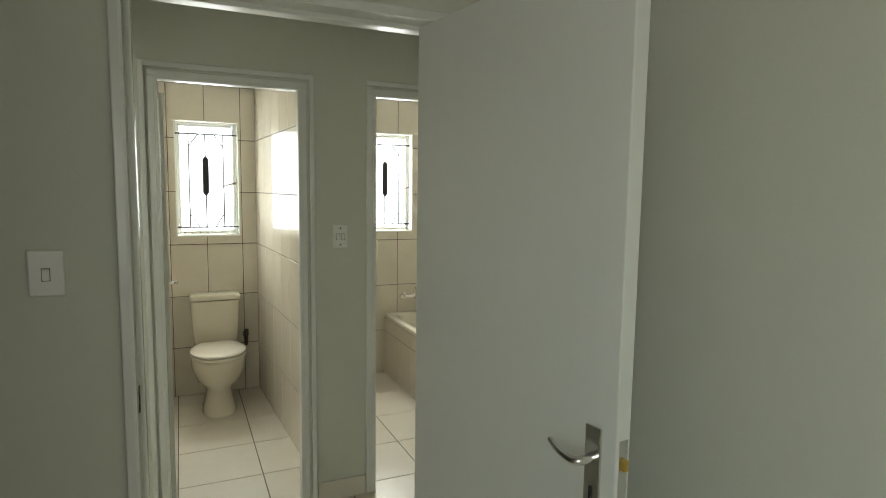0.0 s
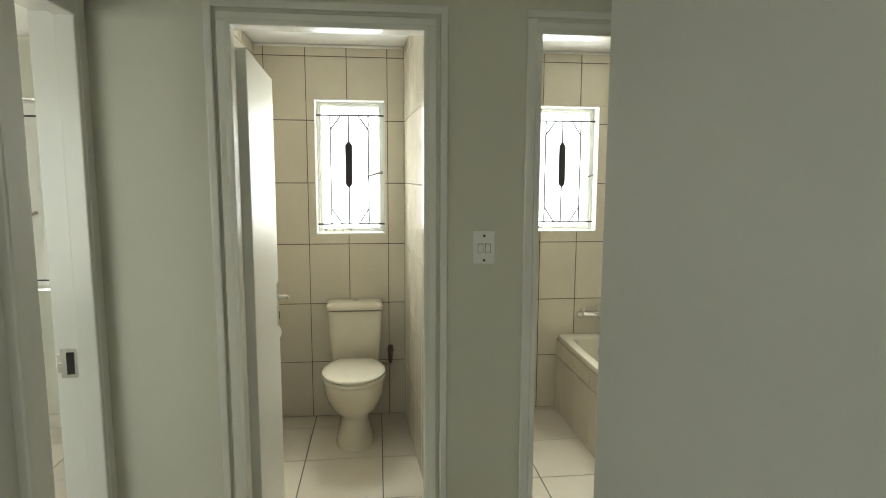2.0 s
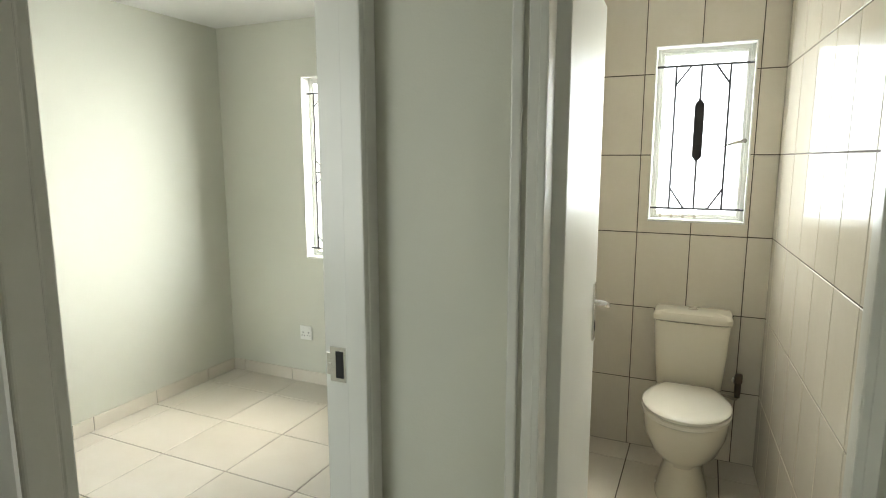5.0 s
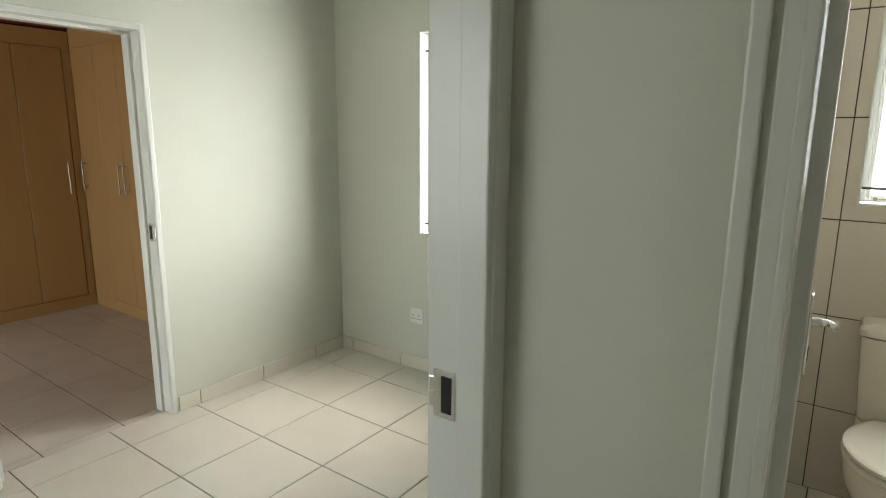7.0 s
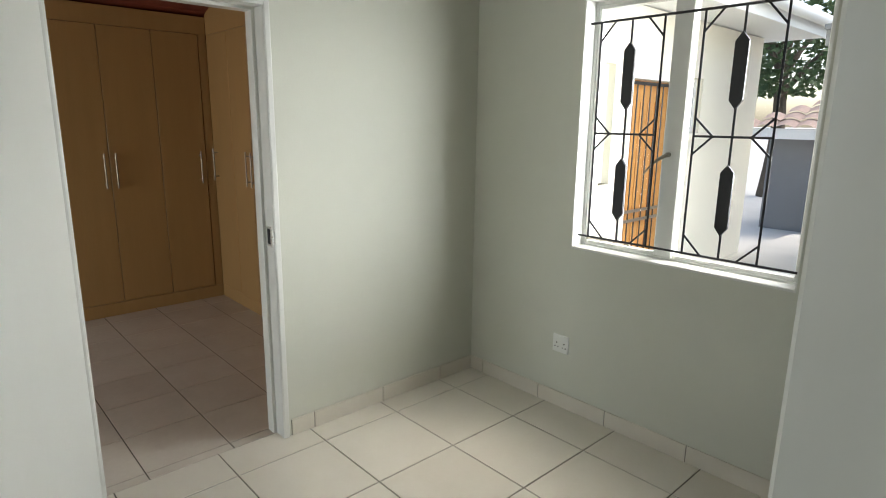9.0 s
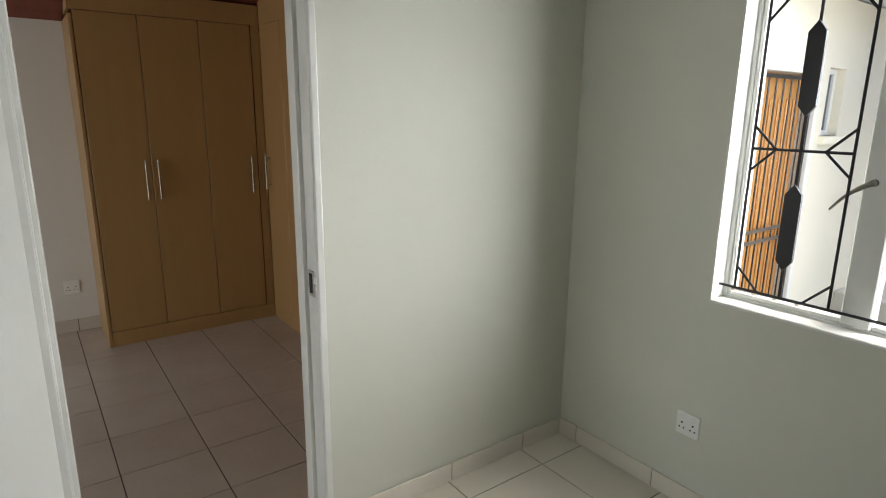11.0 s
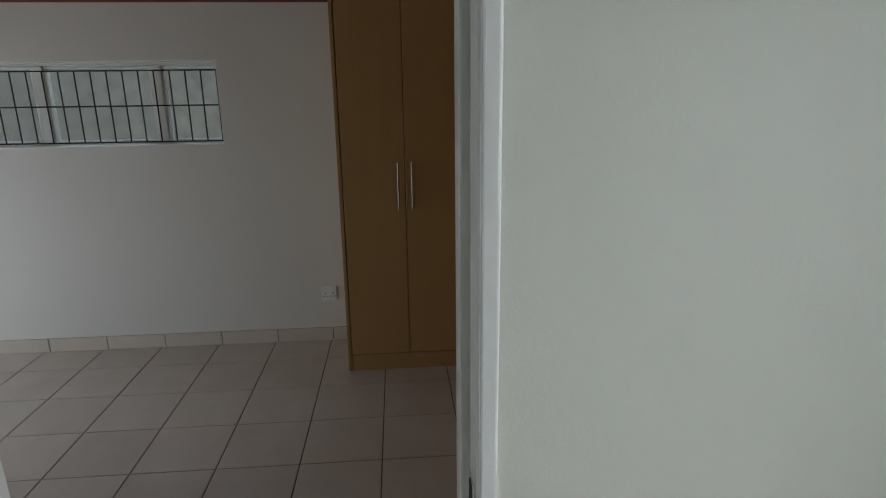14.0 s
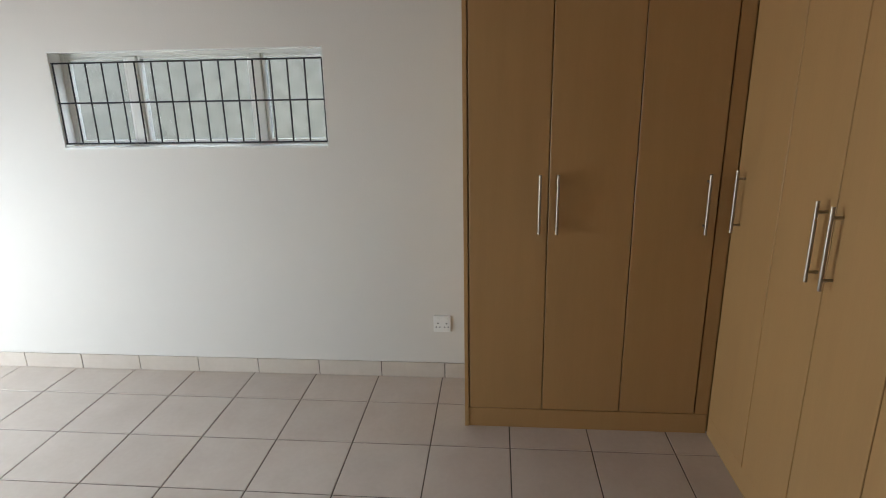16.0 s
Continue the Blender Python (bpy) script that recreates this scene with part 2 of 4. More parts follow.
def wall(name, axis, d0, d1, a0, a1, z0, z1, holes, mat, label):
    """A wall whose thickness runs d0..d1 on the axis, with clean holes (a0, a1, z0, z1)."""
    us = sorted({a0, a1, *[v for h in holes for v in h[:2]]})
    zs = sorted({z0, z1, *[v for h in holes for v in h[2:]]})
    us, zs = [u for u in us if a0 <= u <= a1], [z for z in zs if z0 <= z <= z1]
    solid = {}
    for i in range(len(us) - 1):
        for j in range(len(zs) - 1):
            u, z = (us[i] + us[i + 1]) / 2, (zs[j] + zs[j + 1]) / 2
            solid[i, j] = not any(h[0] < u < h[1] and h[2] < z < h[3] for h in holes)
    bm = bmesh.new()
    cache = {}

    def v(d, u, z):
        p = (d, u, z) if axis == "x" else (u, d, z)
        if p not in cache:
            cache[p] = bm.verts.new(p)
        return cache[p]

    for (i, j), s in solid.items():
        if not s:
            continue
        u0, u1, w0, w1 = us[i], us[i + 1], zs[j], zs[j + 1]
        for d in (d0, d1):
            bm.faces.new((v(d, u0, w0), v(d, u1, w0), v(d, u1, w1), v(d, u0, w1)))
        for k, (p, q) in {(i - 1, j): ((u0, w0), (u0, w1)), (i + 1, j): ((u1, w0), (u1, w1)),
                          (i, j - 1): ((u0, w0), (u1, w0)), (i, j + 1): ((u0, w1), (u1, w1))}.items():
            if not solid.get(k, False):
                bm.faces.new((v(d0, *p), v(d1, *p), v(d1, *q), v(d0, *q)))
    return structure(name, bm, mat, label)


TILES = {}


def tile_mesh(w, h, mat, t=0.006, c=0.0016):
    key = (round(w, 3), round(h, 3), mat.name)
    if key not in TILES:
        w, h = key[0] / 2, key[1] / 2
        vs = []
        for z, i in ((-t, 0), (-c, 0), (0, c)):
            vs += [(-w + i, -h + i, z), (w - i, -h + i, z), (w - i, h - i, z), (-w + i, h - i, z)]
        fs = [(8, 9, 10, 11)] + [(a + k, a + (k + 1) % 4, a + 4 + (k + 1) % 4, a + 4 + k) for a in (0, 4) for k in range(4)]
        me = bpy.data.meshes.new("tile")
        me.from_pydata(vs, [], fs)
        me.materials.append(mat)
        TILES[key] = me
    return TILES[key]


def lay(parent, name, mat, base, u0, u1, v0, v1, ou, ov, pu, pv, joint, holes=()):
    """Tiles over a rectangle of a plane: base maps (u, v, out of the plane) into the world; joints lie at ou + k * pu."""
    ku, kv = math.floor((u0 - ou) / pu), math.floor((v0 - ov) / pv)
    i = ku
    while ou + i * pu < u1:
        j = kv
        while ov + j * pv < v1:
            a0, a1 = max(u0, ou + i * pu + joint / 2), min(u1, ou + (i + 1) * pu - joint / 2)
            b0, b1 = max(v0, ov + j * pv + joint / 2), min(v1, ov + (j + 1) * pv - joint / 2)
            rects = [(a0, a1, b0, b1)]
            for h in holes:
                cut = []
                for r in rects:
                    if r[1] <= h[0] or r[0] >= h[1] or r[3] <= h[2] or r[2] >= h[3]:
                        cut.append(r)
                        continue
                    if r[2] < h[2]:
                        cut.append((r[0], r[1], r[2], h[2]))
                    if r[3] > h[3]:
                        cut.append((r[0], r[1], h[3], r[3]))
                    lo, hi = max(r[2], h[2]), min(r[3], h[3])
                    if r[0] < h[0]:
                        cut.append((r[0], h[0], lo, hi))
                    if r[1] > h[1]:
                        cut.append((h[1], r[1], lo, hi))
                rects = cut
            for r in rects:
                if r[1] - r[0] > 0.012 and r[3] - r[2] > 0.012:
                    ob = new(name, tile_mesh(r[1] - r[0], r[3] - r[2], mat))
                    ob.parent = parent
                    jig = random.Random(int(1e4 * (r[0] * 7.3 + r[2] * 3.1 + 50)))
                    tilt = Euler((jig.uniform(-0.0012, 0.0012), jig.uniform(-0.0012, 0.0012), 0)).to_matrix().to_4x4()
                    ob.matrix_basis = base @ Matrix.Translation(((r[0] + r[1]) / 2, (r[2] + r[3]) / 2, 0)) @ tilt
            j += 1
        i += 1


def plane_base(kind, d):
    """Where (u, v, out) lie: floor; wall facing south (-y), north, west (-x) or east, with u = x or y as it grows."""
    if kind == "floor":
        return Matrix.Translation((0, 0, d))
    cols = {"south": ((1, 0, 0), (0, 0, 1), (0, -1, 0)), "north": ((1, 0, 0), (0, 0, 1), (0, 1, 0)),
            "west": ((0, 1, 0), (0, 0, 1), (-1, 0, 0)), "east": ((0, 1, 0), (0, 0, 1), (1, 0, 0))}[kind]
    m = Matrix.Identity(4)
    for c in range(3):
        for r in range(3):
            m[r][c] = cols[c][r]
    m.translation = {"south": (0, d, 0), "north": (0, d, 0), "west": (d, 0, 0), "east": (d, 0, 0)}[kind]
    return m


# ---- large structure ----
H = 2.36
YN, YH = 4.0, 2.135                      # inner face of the north wall; hall face of the wet rooms' wall
WC_WIN = (0.446, 0.882, 1.195, 2.036)
BA_WIN = (1.842, 2.278, 1.202, 2.02)
R2_WIN = (-1.662, -0.655, 0.858, 2.014)
BED_WIN = (0.215, 1.64, 1.272, 1.76)
wall_north_wet = wall("wall_north_1", "y", YN + 0.003, 4.2, -0.1, 2.72, -0.1, H + 0.2, [WC_WIN, BA_WIN], GROUT,
                      "tiled outside wall of toilet and bathroom with cream tiles")
wall("wall_north_2", "y", YN, 4.2, -2.445, -0.1, -0.1, H + 0.2, [R2_WIN], PAINT, "off-white painted plaster wall with a window")
wall_wc_south = wall("wall_hall_north", "y", YH, YH + 0.105, -0.123, 2.72, 0, H, [(0.36, 1.019, -1, 2.04), (1.314, 2.009, -1, 2.04)], PAINT,
                     "off-white painted wall with two white door frames")
wall("wall_hall_west", "x", -0.123, -0.018, 0.1, YH, 0, H, [(1.334, 2.11, -1, 2.04)], PAINT, "off-white painted wall beside a doorway")
wall_wc_west = wall("wall_toilet_west", "x", -0.15, 0.097, YH + 0.105, YN, 0, H, [], GROUT, "tiled side wall of the toilet room")
wall_wc_east = wall("wall_toilet_east", "x", 1.003, 1.107, YH + 0.105, YN + 0.003, 0, H, [], GROUT, "tiled wall between toilet and bathroom")
wall_wc_east.matrix_basis = Matrix.Translation((1.0, YN, 0)) @ Matrix.Rotation(radians(3.2), 4, "Z") @ Matrix.Translation((-1.0, -YN, 0))  # the room widens to its door
wall_bath_east = wall("wall_bathroom_east", "x", 2.603, 2.72, 1.1, YN + 0.003, 0, H, [], GROUT, "tiled end wall beside the bath")
wall("wall_passage_north", "y", 1.0, 1.1, -0.018, 2.603, 0, H, [(0.331, 1.226, -1, 2.08)], PAINT, "off-white painted wall around a doorway")
wall("wall_passage_west", "x", -0.123, -0.018, -2.1, 1.0, 0, H, [(-1.95, -1.0, 0.9, 2.0)], PAINT, "off-white painted passage wall with a window opening")
wall("wall_passage_east", "x", 1.56, 1.66, -2.1, 1.0, 0, H, [], PAINT, "plain off-white painted passage wall")
wall("wall_passage_south", "y", -2.2, -2.1, -0.12, 1.66, 0, H, [], PAINT, "plain off-white painted wall")
# Unseen wall; its opening is made up to go with the fill lamp.
wall("wall_room_south", "y", 0.0, 0.1, -2.445, -0.123, 0, H, [(-1.9, -0.7, 0.9, 2.0)], PAINT, "off-white painted wall with an added opening for fill light")
wall("wall_bedroom_east", "x", -2.445, -2.335, -2.1, YN, 0, 3.3, [(1.99, 2.781, -1, 1.935)], PAINT, "off-white painted wall with a doorway to the bedroom")
wall("wall_bedroom_west", "x", -5.36, -5.205, -2.1, 4.2, -0.2, 2.4, [BED_WIN], PAINT_BED, "greyish white bedroom wall with a strip window")
wall("wall_bedroom_north", "y", 4.06, 4.2, -5.205, -2.445, 0, 3.3, [], PAINT_BED, "plain bedroom wall behind the wardrobes")
wall("wall_bedroom_south", "y", -1.4, -1.3, -5.36, -2.335, 0, 3.3, [(-4.75, -2.95, 0.0, 2.1)], PAINT_BED, "plain bedroom wall with a wide daylight opening")

floor = structure("floor", boxes((-5.205, 2.613, -2.1, 4.2, -0.15, -0.003)), FLOORGROUT, "ceramic tiled floor with thin brown joints", "floor")
structure("ceiling", boxes((-2.335, 2.72, -2.2, 4.2, H, H + 0.1)), CEIL, "flat white painted ceiling", "ceiling")
bm = bmesh.new()
xs = np.linspace(-5.36, -2.335, 24)
slope = lambda x: 2.065 + 0.36 * (x + 5.205)
for a, b in zip(xs, xs[1:]):            # boards with a small open joint
    b -= 0.004
    q = [bm.verts.new(p) for p in ((a, -2.2, slope(a)), (b, -2.2, slope(b)), (b, 4.2, slope(b)), (a, 4.2, slope(a)),
                                   (a, -2.2, slope(a) + 0.05), (b, -2.2, slope(b) + 0.05), (b, 4.2, slope(b) + 0.05), (a, 4.2, slope(a) + 0.05))]
    for f in ((0, 3, 2, 1), (4, 5, 6, 7), (0, 1, 5, 4), (1, 2, 6, 5), (2, 3, 7, 6), (3, 0, 4, 7)):
        bm.faces.new([q[k] for k in f])
structure("ceiling_bedroom", bm, REDWOOD, "sloping ceiling of dark red stained boards", "ceiling")
# Added sheet above the ceilings, never in view; it blocks the sky.
structure("sky_cover", boxes((-5.5, 2.9, -2.3, 4.4, 3.35, 3.4)), ROOFSHEET, "unseen flat cover added above the ceilings", "roof")

# small cove where walls meet the white ceiling
bm = bmesh.new()
for x0, x1, y0, y1 in ((0.1, 1.0, YN - 0.02, YN), (1.11, 2.6, YN - 0.02, YN), (2.58, 2.6, YH + 0.11, YN)):
    box(bm, x0, x1, y0, y1, H - 0.018, H - 0.001, 0.006)
structure("cornice", bm, CEIL, "thin white cornice strip under the ceiling", "trim")


# ---- doors ----
def door_frame(name, m, w, label, cas=0.062, cas_l=None, leaf_side=1, strike=0, depth=0.105, h=2.02, strike_z=1.0):
    """A pressed steel frame. Local x runs along the opening 0..w, y through the wall 0..depth."""
    root = thing(name, label, "door", m, "structure")
    for side in (0, 1):
        c = cas if side or cas_l is None else cas_l
        bm = bmesh.new()
        f = (lambda a, b: (a, b)) if side == 0 else (lambda a, b: (w - b, w - a))
        x0, x1 = f(-0.026, 0.0)
        box(bm, x0, x1, -0.012, depth + 0.012, 0, h, 0.003)
        for y0, y1 in ((-0.014, -0.0005), (depth + 0.0005, depth + 0.014)):
            x0, x1 = f(-c, -0.037 if c > 0.05 else -0.003)
            box(bm, x0, x1, y0, y1, 0, h + c, 0.005, 3)
        mid = depth * (0.42 if leaf_side > 0 else 0.58)
        x0, x1 = f(-0.004, 0.015)
        y0, y1 = (-0.0125, mid) if leaf_side > 0 else (mid, depth + 0.0125)
        box(bm, x0, x1, y0, y1, 0, h, 0.004, 2)
        part("jamb", bm, ENAMEL, root)
    bm = bmesh.new()
    box(bm, -0.026, w + 0.026, -0.012, depth + 0.012, h, h + 0.026, 0.003)
    cl = cas if cas_l is None else cas_l
    for y0, y1 in ((-0.0135, -0.0005), (depth + 0.0005, depth + 0.0135)):
        box(bm, -cl, w + cas, y0, y1, h + (0.037 if cas > 0.05 else 0.018), h + cas, 0.005, 3)
    mid = depth * (0.42 if leaf_side > 0 else 0.58)
    y0, y1 = (-0.013, mid) if leaf_side > 0 else (mid, depth + 0.013)
    box(bm, 0.0, w, y0, y1, h - 0.014, h + 0.004, 0.004, 2)
    part("head", bm, ENAMEL, root)
    if strike:
        x = 0.0 if strike < 0 else w
        s = 1 if strike < 0 else -1
        yc = depth - 0.028 if leaf_side > 0 else 0.028
        z = strike_z
        o = 1 if leaf_side > 0 else -1
        lip = depth - 0.004 if leaf_side > 0 else 0.004
        bm = bmesh.new()
        ys = sorted((yc - o * 0.022, lip))
        box(bm, min(x, x + s * 0.003), max(x, x + s * 0.003), ys[0], ys[1], z - 0.045, z + 0.045, 0.001)
        tube(bm, arc([(x + s * 0.002, lip - o * 0.004, z), (x + s * 0.0, lip + o * 0.006, z), (x - s * 0.007, lip + o * 0.012, z)], 3), 0.003, 6)
        plate = part("strike_plate", bm, CHROME, root, "worn steel strike plate")
        bm = bmesh.new()
        ys = sorted((lip - o * 0.003, lip + o * 0.012))
        box(bm, min(x - s * 0.006, x + s * 0.002), max(x - s * 0.006, x + s * 0.002), ys[0], ys[1], z - 0.03, z + 0.03, 0.003, 2)
        part("lip", bm, CHROME, plate, "rounded steel lip")
        ys = sorted((yc - o * 0.015, yc + o * 0.006))
        part("latch_hole", boxes((min(x + s * 0.0025, x + s * 0.0045), max(x + s * 0.0025, x + s * 0.0045), ys[0], ys[1], z - 0.034, z + 0.034)),
             RECESS_SHADE, plate)
    return root


def lever_handle(parent, x, y, z, side, point):
    """A chrome lever on its plate: side is -1 or 1 along local y, point -1 or 1 along local x."""
    bm = bmesh.new()
    ys = sorted((y, y + side * 0.007))
    box(bm, x - 0.021, x + 0.021, ys[0], ys[1], z - 0.125, z + 0.065, 0.003, 2)
    plate = part("handle_plate", bm, CHROME, parent, "chrome lever handle plate with a keyhole")
    bm = bmesh.new()
    p = [(x, y + side * 0.004, z), (x, y + side * 0.035, z), (x + point * 0.014, y + side * 0.048, z - 0.002),
         (x + point * 0.042, y + side * 0.05, z + 0.002), (x + point * 0.068, y + side * 0.048, z + 0.01), (x + point * 0.082, y + side * 0.046, z + 0.018)]
    q = arc(p, 5)
    tube(bm, q, [0.0105 - 0.005 * k / len(q) for k in range(len(q))], 10)
    part("lever", bm, CHROME, parent, "curved chrome lever", True)
    ys = sorted((y + side * 0.0065, y + side * 0.0085))
    bm = boxes((x - 0.004, x + 0.004, ys[0], ys[1], z - 0.095, z - 0.062))
    part("keyhole", bm, RECESS_SHADE, parent)


def door_leaf(root, m, w, th=0.04, h=1.97, label="white painted flush door leaf standing open", latch=True, hz=0.93):
    """A leaf hinged at local x = 0 and free at x = w, thickness along y."""
    bm = boxes((0, w, 0, th, 0.008, h), bevel=0.003, seg=2)
    leaf = part("leaf", bm, LEAFPAINT, root, label)
    leaf.matrix_basis = m
    for side in (-1, 1):
        lever_handle(leaf, w - 0.055, 0.0 if side < 0 else th, hz, side, -1)
    if latch:
        part("lock_plate", boxes((w - 0.001, w + 0.0015, th / 2 - 0.012, th / 2 + 0.012, hz - 0.11, hz + 0.05)), CHROME, leaf, "steel lock faceplate")
        part("latch_bolt", boxes((w, w + 0.011, th / 2 - 0.007, th / 2 + 0.007, hz - 0.012, hz + 0.012), bevel=0.002), BRASS, leaf, "brass latch bolt")
    return leaf


# passage door: opens towards the camera's first place, hinged on its east jamb
door_1 = door_frame("door_1", Matrix.Translation((0.357, 1.0, 0)), 0.843, "white steel door frame with an open white door", leaf_side=-1, strike=-1, depth=0.1, h=2.055, cas=0.03, strike_z=1.01)
ang = math.atan2(0.219 - 0.985, 1.232 - 1.115)
door_leaf(door_1, Matrix.Translation((0.758, -0.015, 0)) @ Matrix.Rotation(ang, 4, "Z"), 0.775, hz=1.03, h=2.03, label="white painted flush door leaf standing wide open")
# toilet door, hinged on its west jamb, opened into the toilet
door_2 = door_frame("door_2", Matrix.Translation((0.386, YH, 0)), 0.607, "white steel toilet door frame with an open door", leaf_side=1)
door_leaf(door_2, Matrix.Translation((-0.008, 0.12, 0)) @ Matrix.Rotation(radians(92.5), 4, "Z") @ Matrix.Translation((0, -0.04, 0)), 0.62,
          label="white painted toilet door leaf standing open", hz=1.04)
# bathroom frame, and the frame of the small room off the hall
door_3 = door_frame("door_3", Matrix.Translation((1.34, YH, 0)), 0.64, "white steel bathroom door frame", cas_l=0.036, leaf_side=1)
door_4 = door_frame("door_4", Matrix.Translation((-0.018, 1.36, 0)) @ Matrix.Rotation(radians(90), 4, "Z"), 0.724,
                    "white steel door frame with a strike plate", leaf_side=1, strike=1, cas=0.05, depth=0.105)
# bedroom door, hinged on the south jamb, swung back into the small room
door_5 = door_frame("door_5", Matrix.Translation((-2.335, 2.016, 0)) @ Matrix.Rotation(radians(90), 4, "Z"), 0.739,
                    "white steel bedroom door frame with an open door", leaf_side=-1, strike=1, depth=0.11, h=1.91, cas=0.03, strike_z=0.963)
ang = radians(-38)
leaf5 = door_leaf(door_5, door_5.matrix_basis.inverted() @ Matrix.Translation((-2.293, 1.962, 0)) @ Matrix.Rotation(ang, 4, "Z"), 0.70,
                  label="white painted bedroom door leaf swung open", hz=1.03)


# ---- windows ----
def bar(bm, p, q, r):
    return tube(bm, [p, q], r, 6)


def hexplate(bm, x, z0, z1, hw, y, t=0.006):
    tip = hw * 1.3
    o = [(x, z0), (x + hw, z0 + tip), (x + hw, z1 - tip), (x, z1), (x - hw, z1 - tip), (x - hw, z0 + tip)]
    a = [bm.verts.new((u, y - t, v)) for u, v in o]
    b = [bm.verts.new((u, y + t, v)) for u, v in o]
    bm.faces.new(a)
    bm.faces.new(b[::-1])
    for k in range(6):
        bm.faces.new((a[k], b[k], b[(k + 1) % 6], a[(k + 1) % 6]))


def steel_window(name, win, label, panes, pane_mat, fw=0.022, depth=0.13, m=None, mh=0.028):
    """A steel window in a hole of the wall, local x along the wall, y outwards from its inner face."""
    x0, x1, z0, z1 = win
    root = thing(name, label, "window", m, "structure")
    y0, y1 = depth - 0.05, depth - 0.015
    bm = boxes((x0, x0 + fw, y0, y1, z0, z1), (x1 - fw, x1, y0, y1, z0, z1), (x0 + fw, x1 - fw, y0, y1, z0, z0 + fw), (x0 + fw, x1 - fw, y0, y1, z1 - fw, z1), bevel=0.003)
    part("window_frame", bm, ENAMEL, root, "white painted steel window frame")
    # painted reveal and sill
    r = boxes((x0 - 0.001, x0 + 0.006, 0.001, y0, z0, z1), (x1 - 0.006, x1 + 0.001, 0.001, y0, z0, z1), (x0 + 0.006, x1 - 0.006, 0.001, y0, z1 - 0.006, z1 + 0.001), bevel=0.001)
    part("reveal", r, ENAMEL, root)
    part("window_sill", boxes((x0 + 0.006, x1 - 0.006, -0.002, y0, z0 - 0.001, z0 + 0.012), bevel=0.003), ENAMEL, root)
    for k, (a, b) in enumerate(panes):
        if k:
            part("mullion", boxes((a - mh, a + mh, y0 - 0.006, y1 + 0.002, z0 + fw, z1 - fw), bevel=0.004), ENAMEL, root)
        a, b = a + (0.03 if k else fw), b - (0.03 if k < len(panes) - 1 else fw)
        s = 0.015
        bm = boxes((a, a + s, y0 + 0.004, y1 + 0.006, z0 + fw, z1 - fw), (b - s, b, y0 + 0.004, y1 + 0.006, z0 + fw, z1 - fw),
                   (a + s, b - s, y0 + 0.004, y1 + 0.006, z0 + fw, z0 + fw + s), (a + s, b - s, y0 + 0.004, y1 + 0.006, z1 - fw - s, z1 - fw), bevel=0.002)
        sash = part("sash", bm, ENAMEL, root)
        pane = part("pane", boxes((a + s, b - s, y0 + 0.018, y0 + 0.022, z0 + fw + s, z1 - fw - s)), pane_mat, sash)
        pane.visible_shadow = False
    return root


def casement_catch(root, x, z, y, s=-1, drop=0.3):
    bm = bmesh.new()
    tube(bm, [(x, y, z), (x, y - 0.03, z)], 0.011, 10)
    tube(bm, arc([(x, y - 0.026, z), (x + s * 0.03, y - 0.034, z - 0.02 * drop), (x + s * 0.07, y - 0.034, z - 0.06 * drop), (x + s * 0.105, y - 0.03, z - 0.11 * drop)], 4),
         [0.009, 0.009, 0.008, 0.008, 0.008, 0.007, 0.006, 0.006, 0.005, 0.005, 0.004, 0.004, 0.003], 8)
    part("catch", bm, PEWTER, root, "grey metal window catch", True)


def stay(root, x0, x1, z, y):
    bm = bmesh.new()
    bar(bm, (x0, y, z), (x1, y, z + 0.004), 0.004)
    for k in range(4):
        tube(bm, [(x0 + (x1 - x0) * k / 3, y - 0.006, z + 0.002), (x0 + (x1 - x0) * k / 3, y + 0.006, z + 0.002)], 0.008, 8)
    part("window_stay", bm, BRUSHED, root, "thin metal window stay")


def small_grille(x0, x1, z0, z1, y):
    """Burglar bars over one narrow window."""
    root = thing("burglar_bars", "black iron burglar bars with a pointed centre plate", "burglar bars", group="burglar bars of the wet rooms")
    w = x1 - x0
    cx = x0 + 0.475 * w
    zt, zb = z1 - 0.092, z0 + 0.064
    for z in (zt, zb):
        part("rail", bar(bmesh.new(), (x0 + 0.001, y, z), (x1 - 0.001, y, z), 0.0055), BLACKIRON, root)
    for u in (0.215, 0.475, 0.76):
        part("upright", bar(bmesh.new(), (x0 + u * w, y, zb), (x0 + u * w, y, zt), 0.0052), BLACKIRON, root)
    for a, b in ((0.215, 0.37), (0.76, 0.615)):
        part("brace", bar(bmesh.new(), (x0 + a * w, y, zb + 0.1), (x0 + b * w, y, zb), 0.0052), BLACKIRON, root)
        part("brace", bar(bmesh.new(), (x0 + a * w, y, zt - 0.09), (x0 + b * w, y, zt), 0.0052), BLACKIRON, root)
    bm = bmesh.new()
    hexplate(bm, cx, z0 + 0.29, z0 + 0.595, 0.022, y - 0.004)
    part("plate", bm, BLACKIRON, root, "long pointed black plate")
    return root


window_1 = steel_window("window_1", WC_WIN, "narrow white steel window with frosted glass", [WC_WIN[:2]], FROST, m=Matrix.Translation((0, YN, 0)))
casement_catch(window_1, 0.858, 1.587 , 0.10)
stay(window_1, 0.5, 0.66, 1.215, 0.085)
small_grille(*WC_WIN, YN + 0.055)
window_2 = steel_window("window_2", BA_WIN, "narrow white steel window with frosted glass", [BA_WIN[:2]], FROST, m=Matrix.Translation((0, YN, 0)))
casement_catch(window_2, 2.312, 1.587, 0.10)
small_grille(*BA_WIN, YN + 0.055)
XM = -1.225
